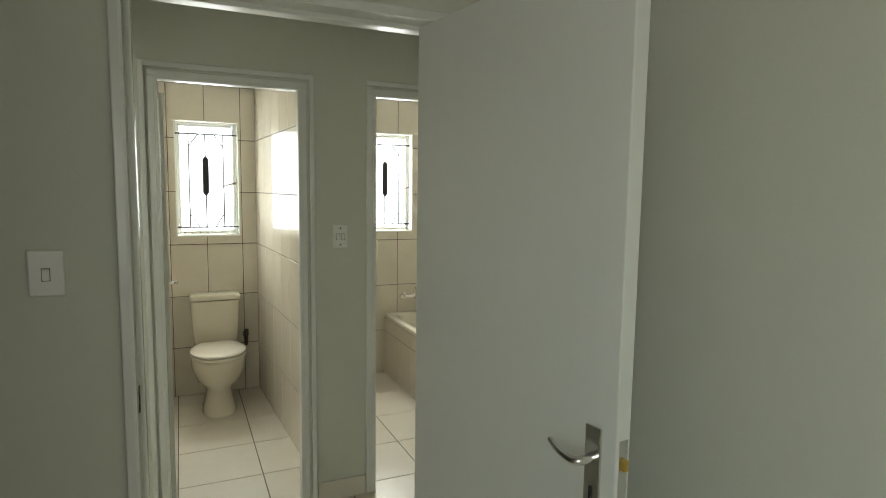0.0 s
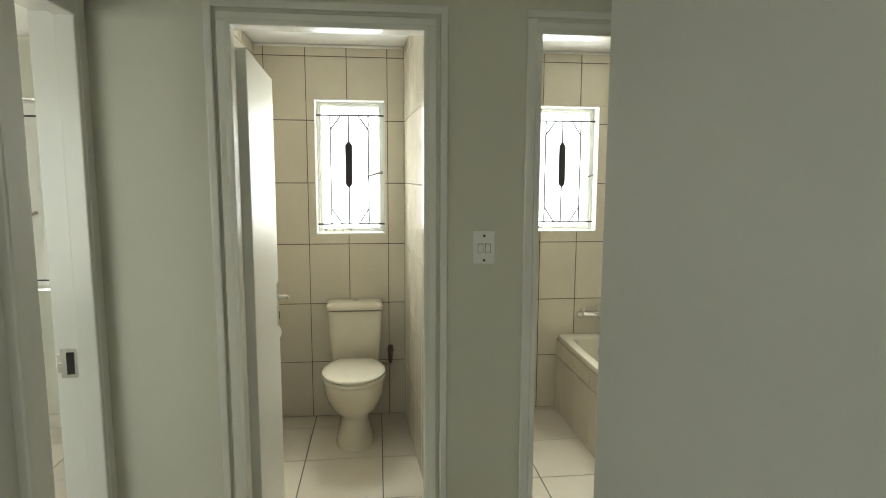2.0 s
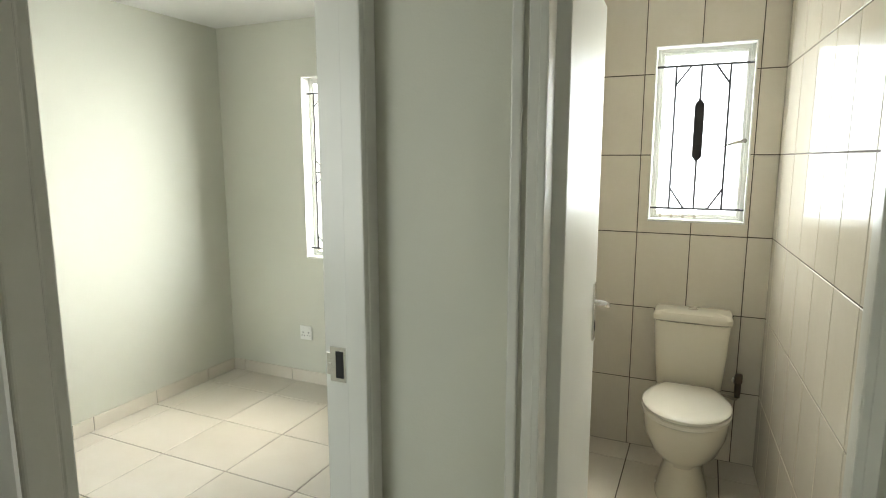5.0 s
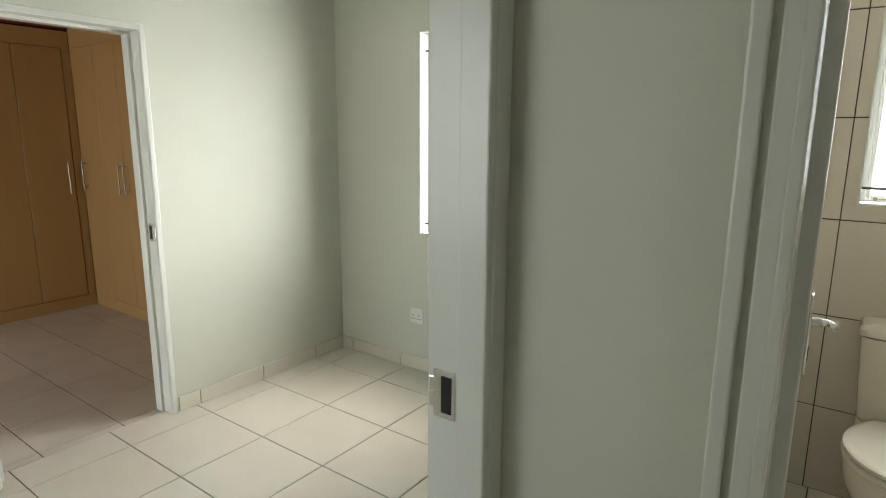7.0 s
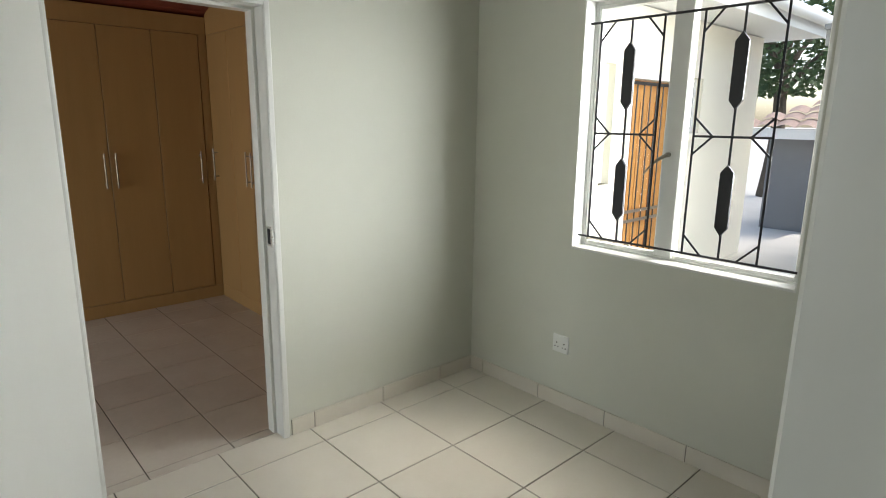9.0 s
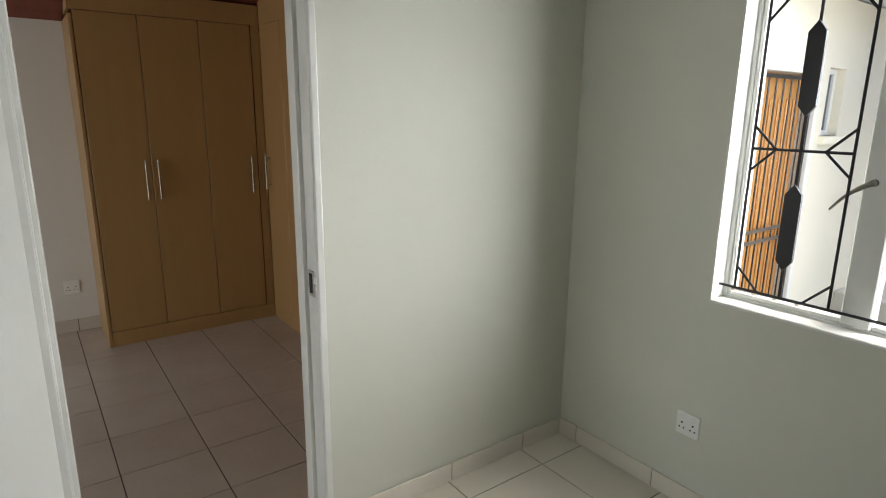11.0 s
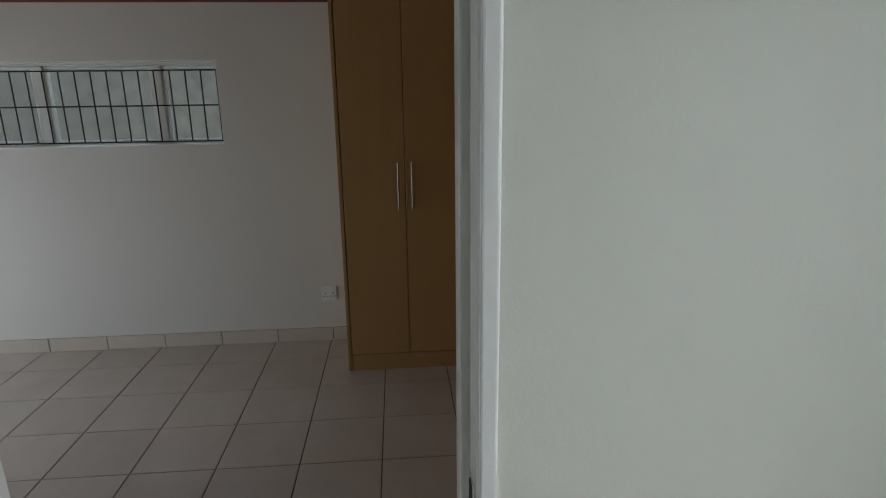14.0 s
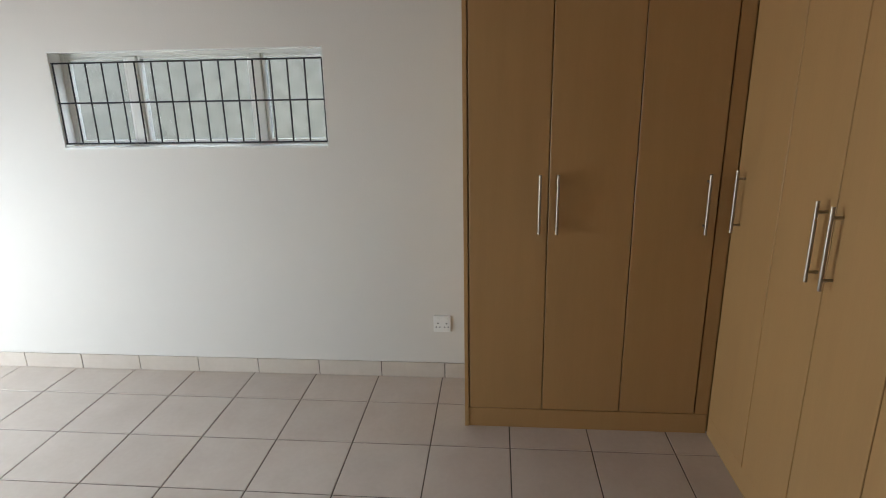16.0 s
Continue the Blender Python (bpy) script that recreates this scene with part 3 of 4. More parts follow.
window_3 = steel_window("window_3", R2_WIN, "white steel window with two clear panes", [(R2_WIN[0], XM), (XM, R2_WIN[1])], CLEAR, m=Matrix.Translation((0, YN, 0)), mh=0.042)
casement_catch(window_3, XM - 0.012, 1.335, 0.09, drop=0.85)
stay(window_3, -1.62, -1.40, 0.905, 0.085)
bars = thing("burglar_bars", "black iron burglar bars with pointed plates in two bays", "burglar bars")
gy, zt, zb, zm = YN + 0.05, 1.912, 0.922, 1.418
for z in (zt, zb):
    part("rail", bar(bmesh.new(), (R2_WIN[0] + 0.001, gy, z), (R2_WIN[1] - 0.001, gy, z), 0.0055), BLACKIRON, bars)
for c in (-1.445, -0.97):
    l, r = c - 0.155, c + 0.15
    for x in (l, c, r):
        part("upright", bar(bmesh.new(), (x, gy, zb), (x, gy, zt), 0.005), BLACKIRON, bars)
    part("rail", bar(bmesh.new(), (l, gy, zm), (r, gy, zm), 0.005), BLACKIRON, bars)
    for x, s in ((l, 1), (r, -1)):
        for dz in (-0.075, 0.075):
            part("brace", bar(bmesh.new(), (x, gy, zm + dz), (x + s * 0.078, gy, zm), 0.0045), BLACKIRON, bars)
        part("brace", bar(bmesh.new(), (x, gy, zt - 0.085), (x + s * 0.075, gy, zt), 0.0045), BLACKIRON, bars)
        part("brace", bar(bmesh.new(), (x, gy, zb + 0.08), (x + s * 0.08, gy, zb), 0.0045), BLACKIRON, bars)
    for z0, z1 in ((1.525, 1.815), (1.02, 1.31)):
        bm = bmesh.new()
        hexplate(bm, c, z0, z1, 0.026, gy - 0.005)
        part("plate", bm, BLACKIRON, bars, "long pointed black plate")

# bedroom strip window: local x runs south along the wall, y outwards
mw = Matrix.Translation((-5.205, 0, 0)) @ Matrix.Rotation(radians(90), 4, "Z")
win = BED_WIN
window_4 = steel_window("window_4", win, "low strip window with three pebbled glass panes", [(win[0], 0.605), (0.605, 1.265), (1.265, win[1])], PEBBLE,
                        fw=0.024, depth=0.14, m=mw)
bars = thing("burglar_bars", "black welded burglar bars over a strip window", "burglar bars")
gx, z0, z1 = -5.222, win[2] + 0.03, win[3] - 0.055
for z in (z0, (z0 + z1) / 2 + 0.005, z1):
    part("rail", bar(bmesh.new(), (gx, win[0] + 0.001, z), (gx, win[1] - 0.001, z), 0.0045), BLACKIRON, bars)
for k in range(17):
    y = win[0] + 0.012 + (win[1] - win[0] - 0.024) * k / 16
    part("upright", bar(bmesh.new(), (gx, y, z0), (gx, y, z1), 0.0042), BLACKIRON, bars)


# ---- wall fittings ----
def switch_plate(m, n, label):
    root = thing("light_switch", label, "light switch", m)
    part("plate", boxes((-0.037, 0.037, -0.008, 0.0, -0.055, 0.055), bevel=0.004, seg=2), PLASTIC, root)
    for k in range(n):
        x = (k - (n - 1) / 2) * 0.024
        # Black backing that paints the shaded gap round each rocker.
        part("gap_shade", boxes((x - 0.0090, x + 0.0090, -0.0092, -0.0075, -0.0185, 0.0125)), RECESS_SHADE, root)
        part("rocker", boxes((x - 0.0078, x + 0.0078, -0.0125, -0.008, -0.0172, 0.0112), bevel=0.0015), PLASTIC, root)
    for z in ((-0.042, 0.038) if n > 1 else ()):
        part("screw", tube(bmesh.new(), [(0, -0.0095, z), (0, -0.007, z)], 0.0045, 10), DARKMETAL, root)
    return root


def socket(m, label):
    root = thing("wall_socket", label, "socket", m)
    part("plate", boxes((-0.048, 0.048, -0.009, 0.0, -0.048, 0.048), bevel=0.004, seg=2), PLASTIC, root)
    for x in (-0.023, 0.023):
        for dx, dz, r in ((0, 0.003, 0.0042), (-0.0095, -0.018, 0.0036), (0.0095, -0.018, 0.0036)):
            part("pin_hole", tube(bmesh.new(), [(x + dx, -0.0098, dz), (x + dx, -0.008, dz)], r, 8), RECESS_SHADE, root)
        part("rocker", boxes((x - 0.008, x + 0.008, -0.0115, -0.0085, 0.021, 0.037), bevel=0.0015), PLASTIC, root)
    return root


switch_plate(Matrix.Translation((1.175, YH, 1.333)), 2, "white double light switch on the hall wall")
switch_plate(Matrix.Translation((0.178, 1.0, 1.355)), 1, "white single light switch on the passage wall")
socket(Matrix.Translation((-1.683, YN, 0.348)), "white double wall socket above the tiled skirting")
socket(Matrix.Translation((-5.205, 2.195, 0.323)) @ Matrix.Rotation(radians(90), 4, "Z"), "white double wall socket beside the wardrobe")

# ---- toilet room ----
toilet = thing("toilet", "cream ceramic close-coupled toilet with closed lid", "toilet", Matrix.Translation((0.685, 3.635, 0)) @ Matrix.Diagonal((1.0, 0.93, 1.02, 1.0)))
bm = loft(bmesh.new(), [(0, 0, 0.0, 0.112, 0.188, 0.20, 2.3), (0, 0, 0.02, 0.112, 0.188, 0.20, 2.3), (0, 0, 0.05, 0.104, 0.178, 0.19, 2.3),
                        (0, 0, 0.12, 0.088, 0.163, 0.18, 2.3), (0, 0, 0.175, 0.088, 0.165, 0.18, 2.3), (0, 0, 0.205, 0.112, 0.195, 0.19, 2.2), (0, 0, 0.235, 0.145, 0.23, 0.2, 2.2), (0, 0, 0.27, 0.158, 0.25, 0.205, 2.2),
                        (0, 0, 0.315, 0.175, 0.28, 0.21, 2.2), (0, 0, 0.36, 0.178, 0.29, 0.215, 2.2), (0, 0, 0.385, 0.176, 0.29, 0.21, 2.2), (0, 0, 0.396, 0.17, 0.284, 0.2, 2.2)], 44)
part("bowl", bm, CERAMIC, toilet, "", True)
part("shelf", boxes((-0.15, 0.15, 0.14, 0.385, 0.33, 0.40), bevel=0.02, seg=3), CERAMIC, toilet, "", True)
def egg(bm, rings, n=20):
    """Rings of (z, inset) of a seat: a round front and sides that draw in to a short straight back."""
    made = []
    for z, d in rings:
        half = [(0.184 * math.cos(k * math.pi / 2 / n), -0.06 - 0.243 * math.sin(k * math.pi / 2 / n)) for k in range(n, -1, -1)]
        half += [(0.184 - 0.072 * (k / 8) ** 1.9, -0.06 + 0.225 * k / 8) for k in range(1, 9)] + [(0.094, 0.174)]
        ring = half + [(-x, y) for x, y in half[::-1]][:-1]
        cx, cy = 0.0, -0.06
        made.append([bm.verts.new((x * (1 - d / 0.184), cy + (y - cy) * (1 - d / 0.24), z)) for x, y in ring])
    for p, q in zip(made, made[1:]):
        for k in range(len(p)):
            bm.faces.new((p[k], p[(k + 1) % len(p)], q[(k + 1) % len(p)], q[k]))
    bm.faces.new(made[0][::-1])
    bm.faces.new(made[-1])
    return bm


part("seat", egg(bmesh.new(), [(0.399, 0.006), (0.403, 0.0), (0.415, 0.0), (0.419, 0.005)]), ACRYLIC, toilet, "cream plastic toilet seat", True)
part("lid", egg(bmesh.new(), [(0.4235, 0.007), (0.427, 0.002), (0.437, 0.002), (0.443, 0.009), (0.4465, 0.03), (0.448, 0.075), (0.4485, 0.13)]), ACRYLIC, toilet, "closed cream toilet lid", True)
bm = loft(bmesh.new(), [(0, 0.295, 0.402, 0.14, 0.085, 0.085, 5), (0, 0.295, 0.415, 0.148, 0.09, 0.09, 6), (0, 0.295, 0.56, 0.16, 0.095, 0.092, 7), (0, 0.295, 0.70, 0.168, 0.098, 0.094, 7), (0, 0.295, 0.722, 0.168, 0.098, 0.094, 7)], 48)
part("cistern", bm, CERAMIC, toilet, "", True)
bm = loft(bmesh.new(), [(0, 0.295, 0.7255, 0.170, 0.10, 0.095, 7), (0, 0.295, 0.730, 0.177, 0.107, 0.098, 7), (0, 0.295, 0.752, 0.177, 0.107, 0.098, 7), (0, 0.295, 0.766, 0.168, 0.098, 0.094, 6), (0, 0.295, 0.772, 0.12, 0.06, 0.06, 4)], 48)
lid = part("cistern_lid", bm, CERAMIC, toilet, "domed cream cistern lid", True)
part("flush_button", tube(bmesh.new(), [(0, 0.29, 0.770), (0, 0.29, 0.779)], 0.022, 18), CHROME, toilet, "round chrome flush button", True)
for x in (-0.07, 0.07):
    part("lid_hinge", tube(bmesh.new(), [(x - 0.02, 0.172, 0.425), (x + 0.02, 0.172, 0.425)], 0.011, 10), ACRYLIC, toilet, "", True)
for x in (-0.095, 0.095):
    part("bolt_cap", tube(bmesh.new(), [(x, -0.02, 0.025), (x * 1.1, -0.02, 0.034)], 0.012, 10), PLASTIC, toilet)

valve = thing("angle_valve", "tarnished angle valve with a grey supply hose", "valve", Matrix.Translation((0.905, YN, 0.435)))
part("stem", tube(bmesh.new(), [(0, 0, 0), (0, -0.05, 0)], 0.011, 10), DARKMETAL, valve, "", True)
part("rosette", tube(bmesh.new(), [(0, -0.001, 0), (0, -0.008, 0)], 0.026, 16), CHROME, valve, "", True)
part("body", tube(bmesh.new(), [(0, -0.045, -0.075), (0, -0.045, -0.04), (0, -0.045, 0.02), (0, -0.045, 0.035)], [0.012, 0.015, 0.015, 0.013], 10), DARKMETAL, valve, "", True)
part("knob", boxes((-0.017, 0.017, -0.068, -0.05, 0.0, 0.05), bevel=0.006, seg=2), DARKMETAL, valve, "dark oval valve knob")
part("hose", tube(bmesh.new(), arc([(0, -0.045, -0.075), (-0.01, -0.055, -0.082), (-0.045, -0.07, -0.066), (-0.085, -0.08, -0.058), (-0.12, -0.085, -0.045), (-0.145, -0.085, -0.034)], 5), 0.0075, 8), BRUSHED, valve, "braided steel hose", True)

holder = thing("toilet_roll_holder", "chrome toilet roll holder on the tiled wall", "roll holder", Matrix.Translation((0.10, 3.72, 0.66)))
part("backplate", boxes((0, 0.006, -0.025, 0.025, -0.02, 0.03), bevel=0.003), CHROME, holder)
part("arm", tube(bmesh.new(), arc([(0.004, -0.064, 0.005), (0.08, -0.066, 0.0), (0.105, -0.062, 0.0), (0.11, -0.05, 0), (0.11, 0.06, 0)], 5), 0.005, 8), CHROME, holder, "", True)
roll = thing("toilet_roll", "white toilet paper roll on its holder", "toilet roll", Matrix.Translation((0.197, 3.72, 0.632)))
bm = bmesh.new()
prof = [(0.02, -0.05), (0.052, -0.05), (0.054, -0.048), (0.054, 0.048), (0.052, 0.05), (0.02, 0.05)]
rows_ = [[bm.verts.new((p * math.cos(k * math.tau / 28), q, p * math.sin(k * math.tau / 28))) for p, q in prof] for k in range(28)]
for k in range(28):
    a, b = rows_[k], rows_[(k + 1) % 28]
    for i in range(6):
        bm.faces.new((a[i], a[(i + 1) % 6], b[(i + 1) % 6], b[i]))
part("paper", bm, PAPER, roll, "", True)

# ---- bathroom ----
bath = thing("bathtub", "cream acrylic built-in bathtub with chrome grips", "bathtub", Matrix.Translation((2.311, 3.105, 0)) @ Matrix.Diagonal((0.975, 0.975, 1.0, 1.0)))
bm = loft(bmesh.new(), [(0, 0, 0.478, 0.294, 0.912, 0.912, 26), (0, 0, 0.5, 0.297, 0.914, 0.914, 26), (0, 0, 0.512, 0.292, 0.91, 0.91, 24), (0, 0, 0.515, 0.28, 0.9, 0.9, 20),
                        (0, 0.0, 0.515, 0.243, 0.85, 0.845, 9), (0, 0, 0.508, 0.232, 0.835, 0.832, 8), (0, 0, 0.49, 0.224, 0.82, 0.822, 7), (0, 0, 0.35, 0.205, 0.76, 0.80, 6),
                        (0, 0, 0.20, 0.185, 0.69, 0.775, 5.5), (0, 0, 0.135, 0.165, 0.65, 0.75, 5), (0, 0, 0.115, 0.13, 0.6, 0.70, 4.5), (0, 0, 0.11, 0.06, 0.3, 0.35, 4)], 72, cap0=False)
part("tub", bm, ACRYLIC, bath, "", True)
for sx in (-1, 1):
    x = sx * 0.222
    part("grip", tube(bmesh.new(), arc([(x, 0.0, 0.505), (x - sx * 0.004, 0.01, 0.532), (x - sx * 0.006, 0.05, 0.54), (x - sx * 0.006, 0.15, 0.54), (x - sx * 0.004, 0.19, 0.532), (x, 0.20, 0.505)], 5), 0.0105, 10),
         CHROME, bath, "chrome bath grip", True)
part("overflow", tube(bmesh.new(), [(0.0, 0.812, 0.415), (0.0, 0.795, 0.412)], 0.032, 20), CHROME, bath, "round chrome overflow cover", True)
for k in range(5):
    a = k * math.tau / 5
    part("overflow_hole", tube(bmesh.new(), [(0.016 * math.cos(a), 0.7945, 0.412 + 0.016 * math.sin(a)), (0.016 * math.cos(a), 0.797, 0.412 + 0.016 * math.sin(a))], 0.005, 8), RECESS_SHADE, bath)

bath_front = wall("wall_bath_front", "x", 2.027, 2.05, YH + 0.105, YN, 0, 0.476, [], GROUT, "tiled front panel of the built-in bath")

mixer = thing("bath_mixer", "chrome wall-mounted bath mixer with a hand shower", "tap", Matrix.Translation((2.285, YN, 0.655)))
part("body", tube(bmesh.new(), arc([(-0.09, -0.055, 0), (-0.05, -0.06, 0), (0.05, -0.06, 0), (0.09, -0.055, 0)], 4), 0.019, 12), CHROME, mixer, "", True)
for sx in (-1, 1):
    part("wall_union", tube(bmesh.new(), [(sx * 0.075, 0, 0), (sx * 0.075, -0.012, 0), (sx * 0.075, -0.013, 0), (sx * 0.075, -0.055, 0)], [0.03, 0.028, 0.014, 0.014], 14), CHROME, mixer, "", True)
    part("tap_knob", tube(bmesh.new(), [(sx * 0.088, -0.055, 0), (sx * 0.10, -0.055, 0), (sx * 0.135, -0.055, 0)], [0.014, 0.021, 0.019], 12), CHROME, mixer, "", True)
part("spout", tube(bmesh.new(), arc([(0, -0.06, 0.0), (0.0, -0.1, -0.01), (0.005, -0.15, -0.02), (0.005, -0.17, -0.04)], 5), 0.014, 12), CHROME, mixer, "", True)
part("diverter", tube(bmesh.new(), [(0, -0.06, 0.015), (0, -0.06, 0.05), (0, -0.06, 0.075)], [0.012, 0.012, 0.008], 10), CHROME, mixer, "", True)
shower = thing("hand_shower", "chrome hand shower hanging in its wall bracket", "hand shower", Matrix.Translation((2.43, YN, 1.05)))
part("bracket", tube(bmesh.new(), [(-0.03, 0, 0), (-0.03, -0.035, 0), (0.0, -0.055, 0), (0.022, -0.065, 0)], [0.02, 0.016, 0.018, 0.018], 10), CHROME, shower, "", True)
part("handset", tube(bmesh.new(), arc([(0.015, -0.062, -0.03), (0.0, -0.065, 0.05), (-0.02, -0.07, 0.12), (-0.035, -0.08, 0.175), (-0.042, -0.095, 0.20)], 4),
                     [0.011] * 8 + [0.012, 0.012, 0.013, 0.014, 0.015, 0.017, 0.019, 0.022, 0.024], 12), CHROME, shower, "", True)
part("hose", tube(bmesh.new(), arc([(0.015, -0.062, -0.03), (0.012, -0.065, -0.10), (-0.03, -0.07, -0.2), (-0.09, -0.075, -0.29), (-0.12, -0.075, -0.36), (-0.115, -0.075, -0.44), (-0.10, -0.09, -0.52),
                                    (-0.075, -0.12, -0.61), (-0.07, -0.135, -0.66), (-0.095, -0.125, -0.64), (-0.118, -0.1, -0.56), (-0.118, -0.07, -0.42)], 6), 0.0065, 8), BRUSHED, shower, "grey metal shower hose", True)


# ---- bedroom wardrobes ----
def bar_handle(parent, p, z0, z1, out):
    """A straight steel bar handle; out: the way it stands off the door."""
    p, out = Vector(p), Vector(out)
    up = Vector((0, 0, 1))
    bm = tube(bmesh.new(), [p + out * 0.032 + up * z0, p + out * 0.032 + up * z1], 0.006, 10)
    for z in (z0 + 0.032, z1 - 0.032):
        tube(bm, [p + up * z, p + out * 0.032 + up * z], 0.005, 8)
    part("handle", bm, BRUSHED, parent, "brushed steel bar handle", True)


DT = 2.085
FX, FY = -4.738, 3.449
ward = thing("wardrobe", "tall maple-effect built-in wardrobe with three doors", "wardrobe")
part("body", boxes((-5.203, FX - 0.022, 2.348, 4.055, 0.0, 2.05)), MAPLE_EDGE, ward)
part("side_panel", boxes((-5.203, FX, 2.34, 2.358, 0.0, 2.06), bevel=0.001), MAPLE, ward)
part("plinth", boxes((FX - 0.016, FX - 0.004, 2.358, FY, 0.0, 0.098), bevel=0.001), MAPLE, ward)
ys = [2.363, 2.698, 3.05, 3.387]
for k, (a, b) in enumerate(zip(ys, ys[1:])):
    d = part("door", boxes((FX - 0.018, FX, a + 0.0022, b - 0.0022, 0.103, DT - 0.003), bevel=0.0015), MAPLE, ward)
    bar_handle(d, (FX, (b - 0.038, a + 0.036, b - 0.05)[k], 0), 0.957, 1.207, (1, 0, 0))
part("filler", boxes((FX - 0.018, FX - 0.003, 3.391, FY, 0.1, DT), bevel=0.001), MAPLE, ward)
bm = bmesh.new()
box(bm, FX - 0.018, FX - 0.002, 2.34, FY, DT, 2.214, 0.001)
part("pelmet", bm, MAPLE, ward, "plain maple panel above the doors")
bm = bmesh.new()                        # panel above the side, cut to the ceiling's slope
q = [(-5.203, 2.34, DT), (FX - 0.018, 2.34, DT), (FX - 0.018, 2.34, 2.205), (FX - 0.28, 2.34, DT)]
a = [bm.verts.new(p) for p in q]
b = [bm.verts.new((x, y + 0.016, z)) for x, y, z in q]
bm.faces.new(a)
bm.faces.new(b[::-1])
for k in range(4):
    bm.faces.new((a[k], b[k], b[(k + 1) % 4], a[(k + 1) % 4]))
part("gable", bm, MAPLE, ward)

ward2 = thing("wardrobe", "tall maple-effect built-in wardrobe along the end wall", "wardrobe")
part("body", boxes((FX + 0.002, -2.45, FY + 0.02, 4.055, 0.0, 2.13)), MAPLE_EDGE, ward2)
part("plinth", boxes((FX, -2.45, FY + 0.004, FY + 0.016, 0.0, 0.098), bevel=0.001), MAPLE, ward2)
xs2 = [-4.698, -4.36, -4.03, -3.70, -3.37, -3.04, -2.66]
part("filler", boxes((FX, -4.701, FY + 0.003, FY + 0.018, 0.1, DT), bevel=0.001), MAPLE, ward2)
for k, (a, b) in enumerate(zip(xs2, xs2[1:])):
    d = part("door", boxes((a + 0.0022, b - 0.0022, FY, FY + 0.018, 0.103, DT - 0.003), bevel=0.0015), MAPLE, ward2)
    left = k in (0, 2, 4)
    bar_handle(d, (a + 0.04 if left else b - 0.04, FY, 0), 0.98, 1.23, (0, -1, 0))
part("pelmet", boxes((FX, -2.45, FY + 0.002, FY + 0.018, DT, 2.2), bevel=0.001), MAPLE, ward2, "plain maple panel above the doors")
bm = bmesh.new()
q = [(FX, FY + 0.003, 2.20), (-2.45, FY + 0.003, 2.20), (-2.45, FY + 0.002, slope(-2.45)), (FX, FY + 0.002, slope(FX))]
a = [bm.verts.new(p) for p in q]
b = [bm.verts.new((x, y + 0.016, z)) for x, y, z in q]
bm.faces.new(a)
bm.faces.new(b[::-1])
for k in range(4):
    bm.faces.new((a[k], b[k], b[(k + 1) % 4], a[(k + 1) % 4]))
part("upper_panel", bm, MAPLE, ward2)

# tall end unit beside the bedroom doorway: its side panel faces the door
unit = thing("wardrobe", "tall maple-effect cupboard beside the bedroom doorway", "wardrobe")
part("body", boxes((-2.63, -2.447, 2.868, FY - 0.002, 0.0, 2.2)), MAPLE_EDGE, unit)
part("side_panel", boxes((-2.65, -2.447, 2.85, 2.868, 0.0, 2.22), bevel=0.001), MAPLE, unit)
part("plinth", boxes((-2.644, -2.63, 2.868, FY - 0.002, 0.0, 0.09), bevel=0.001), MAPLE, unit)
d = part("door", boxes((-2.648, -2.63, 2.87, FY - 0.022, 0.095, DT - 0.003), bevel=0.0015), MAPLE, unit)
bar_handle(d, (-2.648, 2.93, 0), 0.957, 1.207, (-1, 0, 0))

# ---- outside, seen through the windows ----
tagged(part("ground", boxes((-400, 400, -400, 400, -0.4, -0.2)), CONCRETE), "pale concrete yard and driveway", "ground", kind="structure")
house = thing("outbuilding", "cream plastered outbuilding wing with a wooden door", "building")
WX = -2.5
DY = 5.85
holes = [(DY - 1.0, DY - 0.2, 1.0, 1.9), (DY, DY + 0.86, -0.2, 1.86), (DY + 1.0, DY + 1.28, 1.38, 1.87)]
ob = wall("wall", "x", WX - 0.2, WX, 4.2, 8.45, -0.2, 2.35, holes, RENDER_OUT, "")
for key in ("label", "category", "kind"):
    if key in ob:
        del ob[key]
ob.parent = house
part("end_wall", boxes((WX - 3.2, WX - 0.2, 8.25, 8.45, -0.2, 2.35)), RENDER_OUT, house)
part("roof", boxes((WX - 3.5, WX + 0.55, 4.45, 8.9, 2.36, 2.44), bevel=0.01), ROOFWHITE, house, "white boarded eaves")
part("fascia", boxes((WX + 0.55, WX + 0.58, 4.45, 8.93, 2.30, 2.50), bevel=0.004), ROOFWHITE, house)
part("gutter", tube(bmesh.new(), [(WX + 0.64, 4.45, 2.44), (WX + 0.64, 8.95, 2.42)], 0.055, 10), ROOFWHITE, house, "white roof gutter", True)
d = part("door", boxes((WX - 0.13, WX - 0.09, DY + 0.05, DY + 0.81, -0.15, 1.81), bevel=0.004), VARNISH, house, "orange varnished wooden door")
for y in (DY + 0.14, DY + 0.26, DY + 0.38, DY + 0.5, DY + 0.62, DY + 0.72):
    part("batten", boxes((WX - 0.09, WX - 0.078, y - 0.035, y + 0.035, -0.1, 1.64), bevel=0.004), VARNISH, d)
part("door_frame", boxes((WX - 0.15, WX + 0.015, DY + 0, DY + 0.05, -0.2, 1.86), (WX - 0.15, WX + 0.015, DY + 0.81, DY + 0.86, -0.2, 1.86), (WX - 0.15, WX + 0.015, DY + 0.05, DY + 0.81, 1.81, 1.86), bevel=0.004), ROOFWHITE, house)
gate = thing("security_gate", "black steel security gate before a wooden door", "gate")
for y in (DY + 0.07, DY + 0.79):
    part("stile", boxes((WX - 0.035, WX - 0.01, y - 0.012, y + 0.012, -0.18, 1.81)), BLACKIRON, gate)
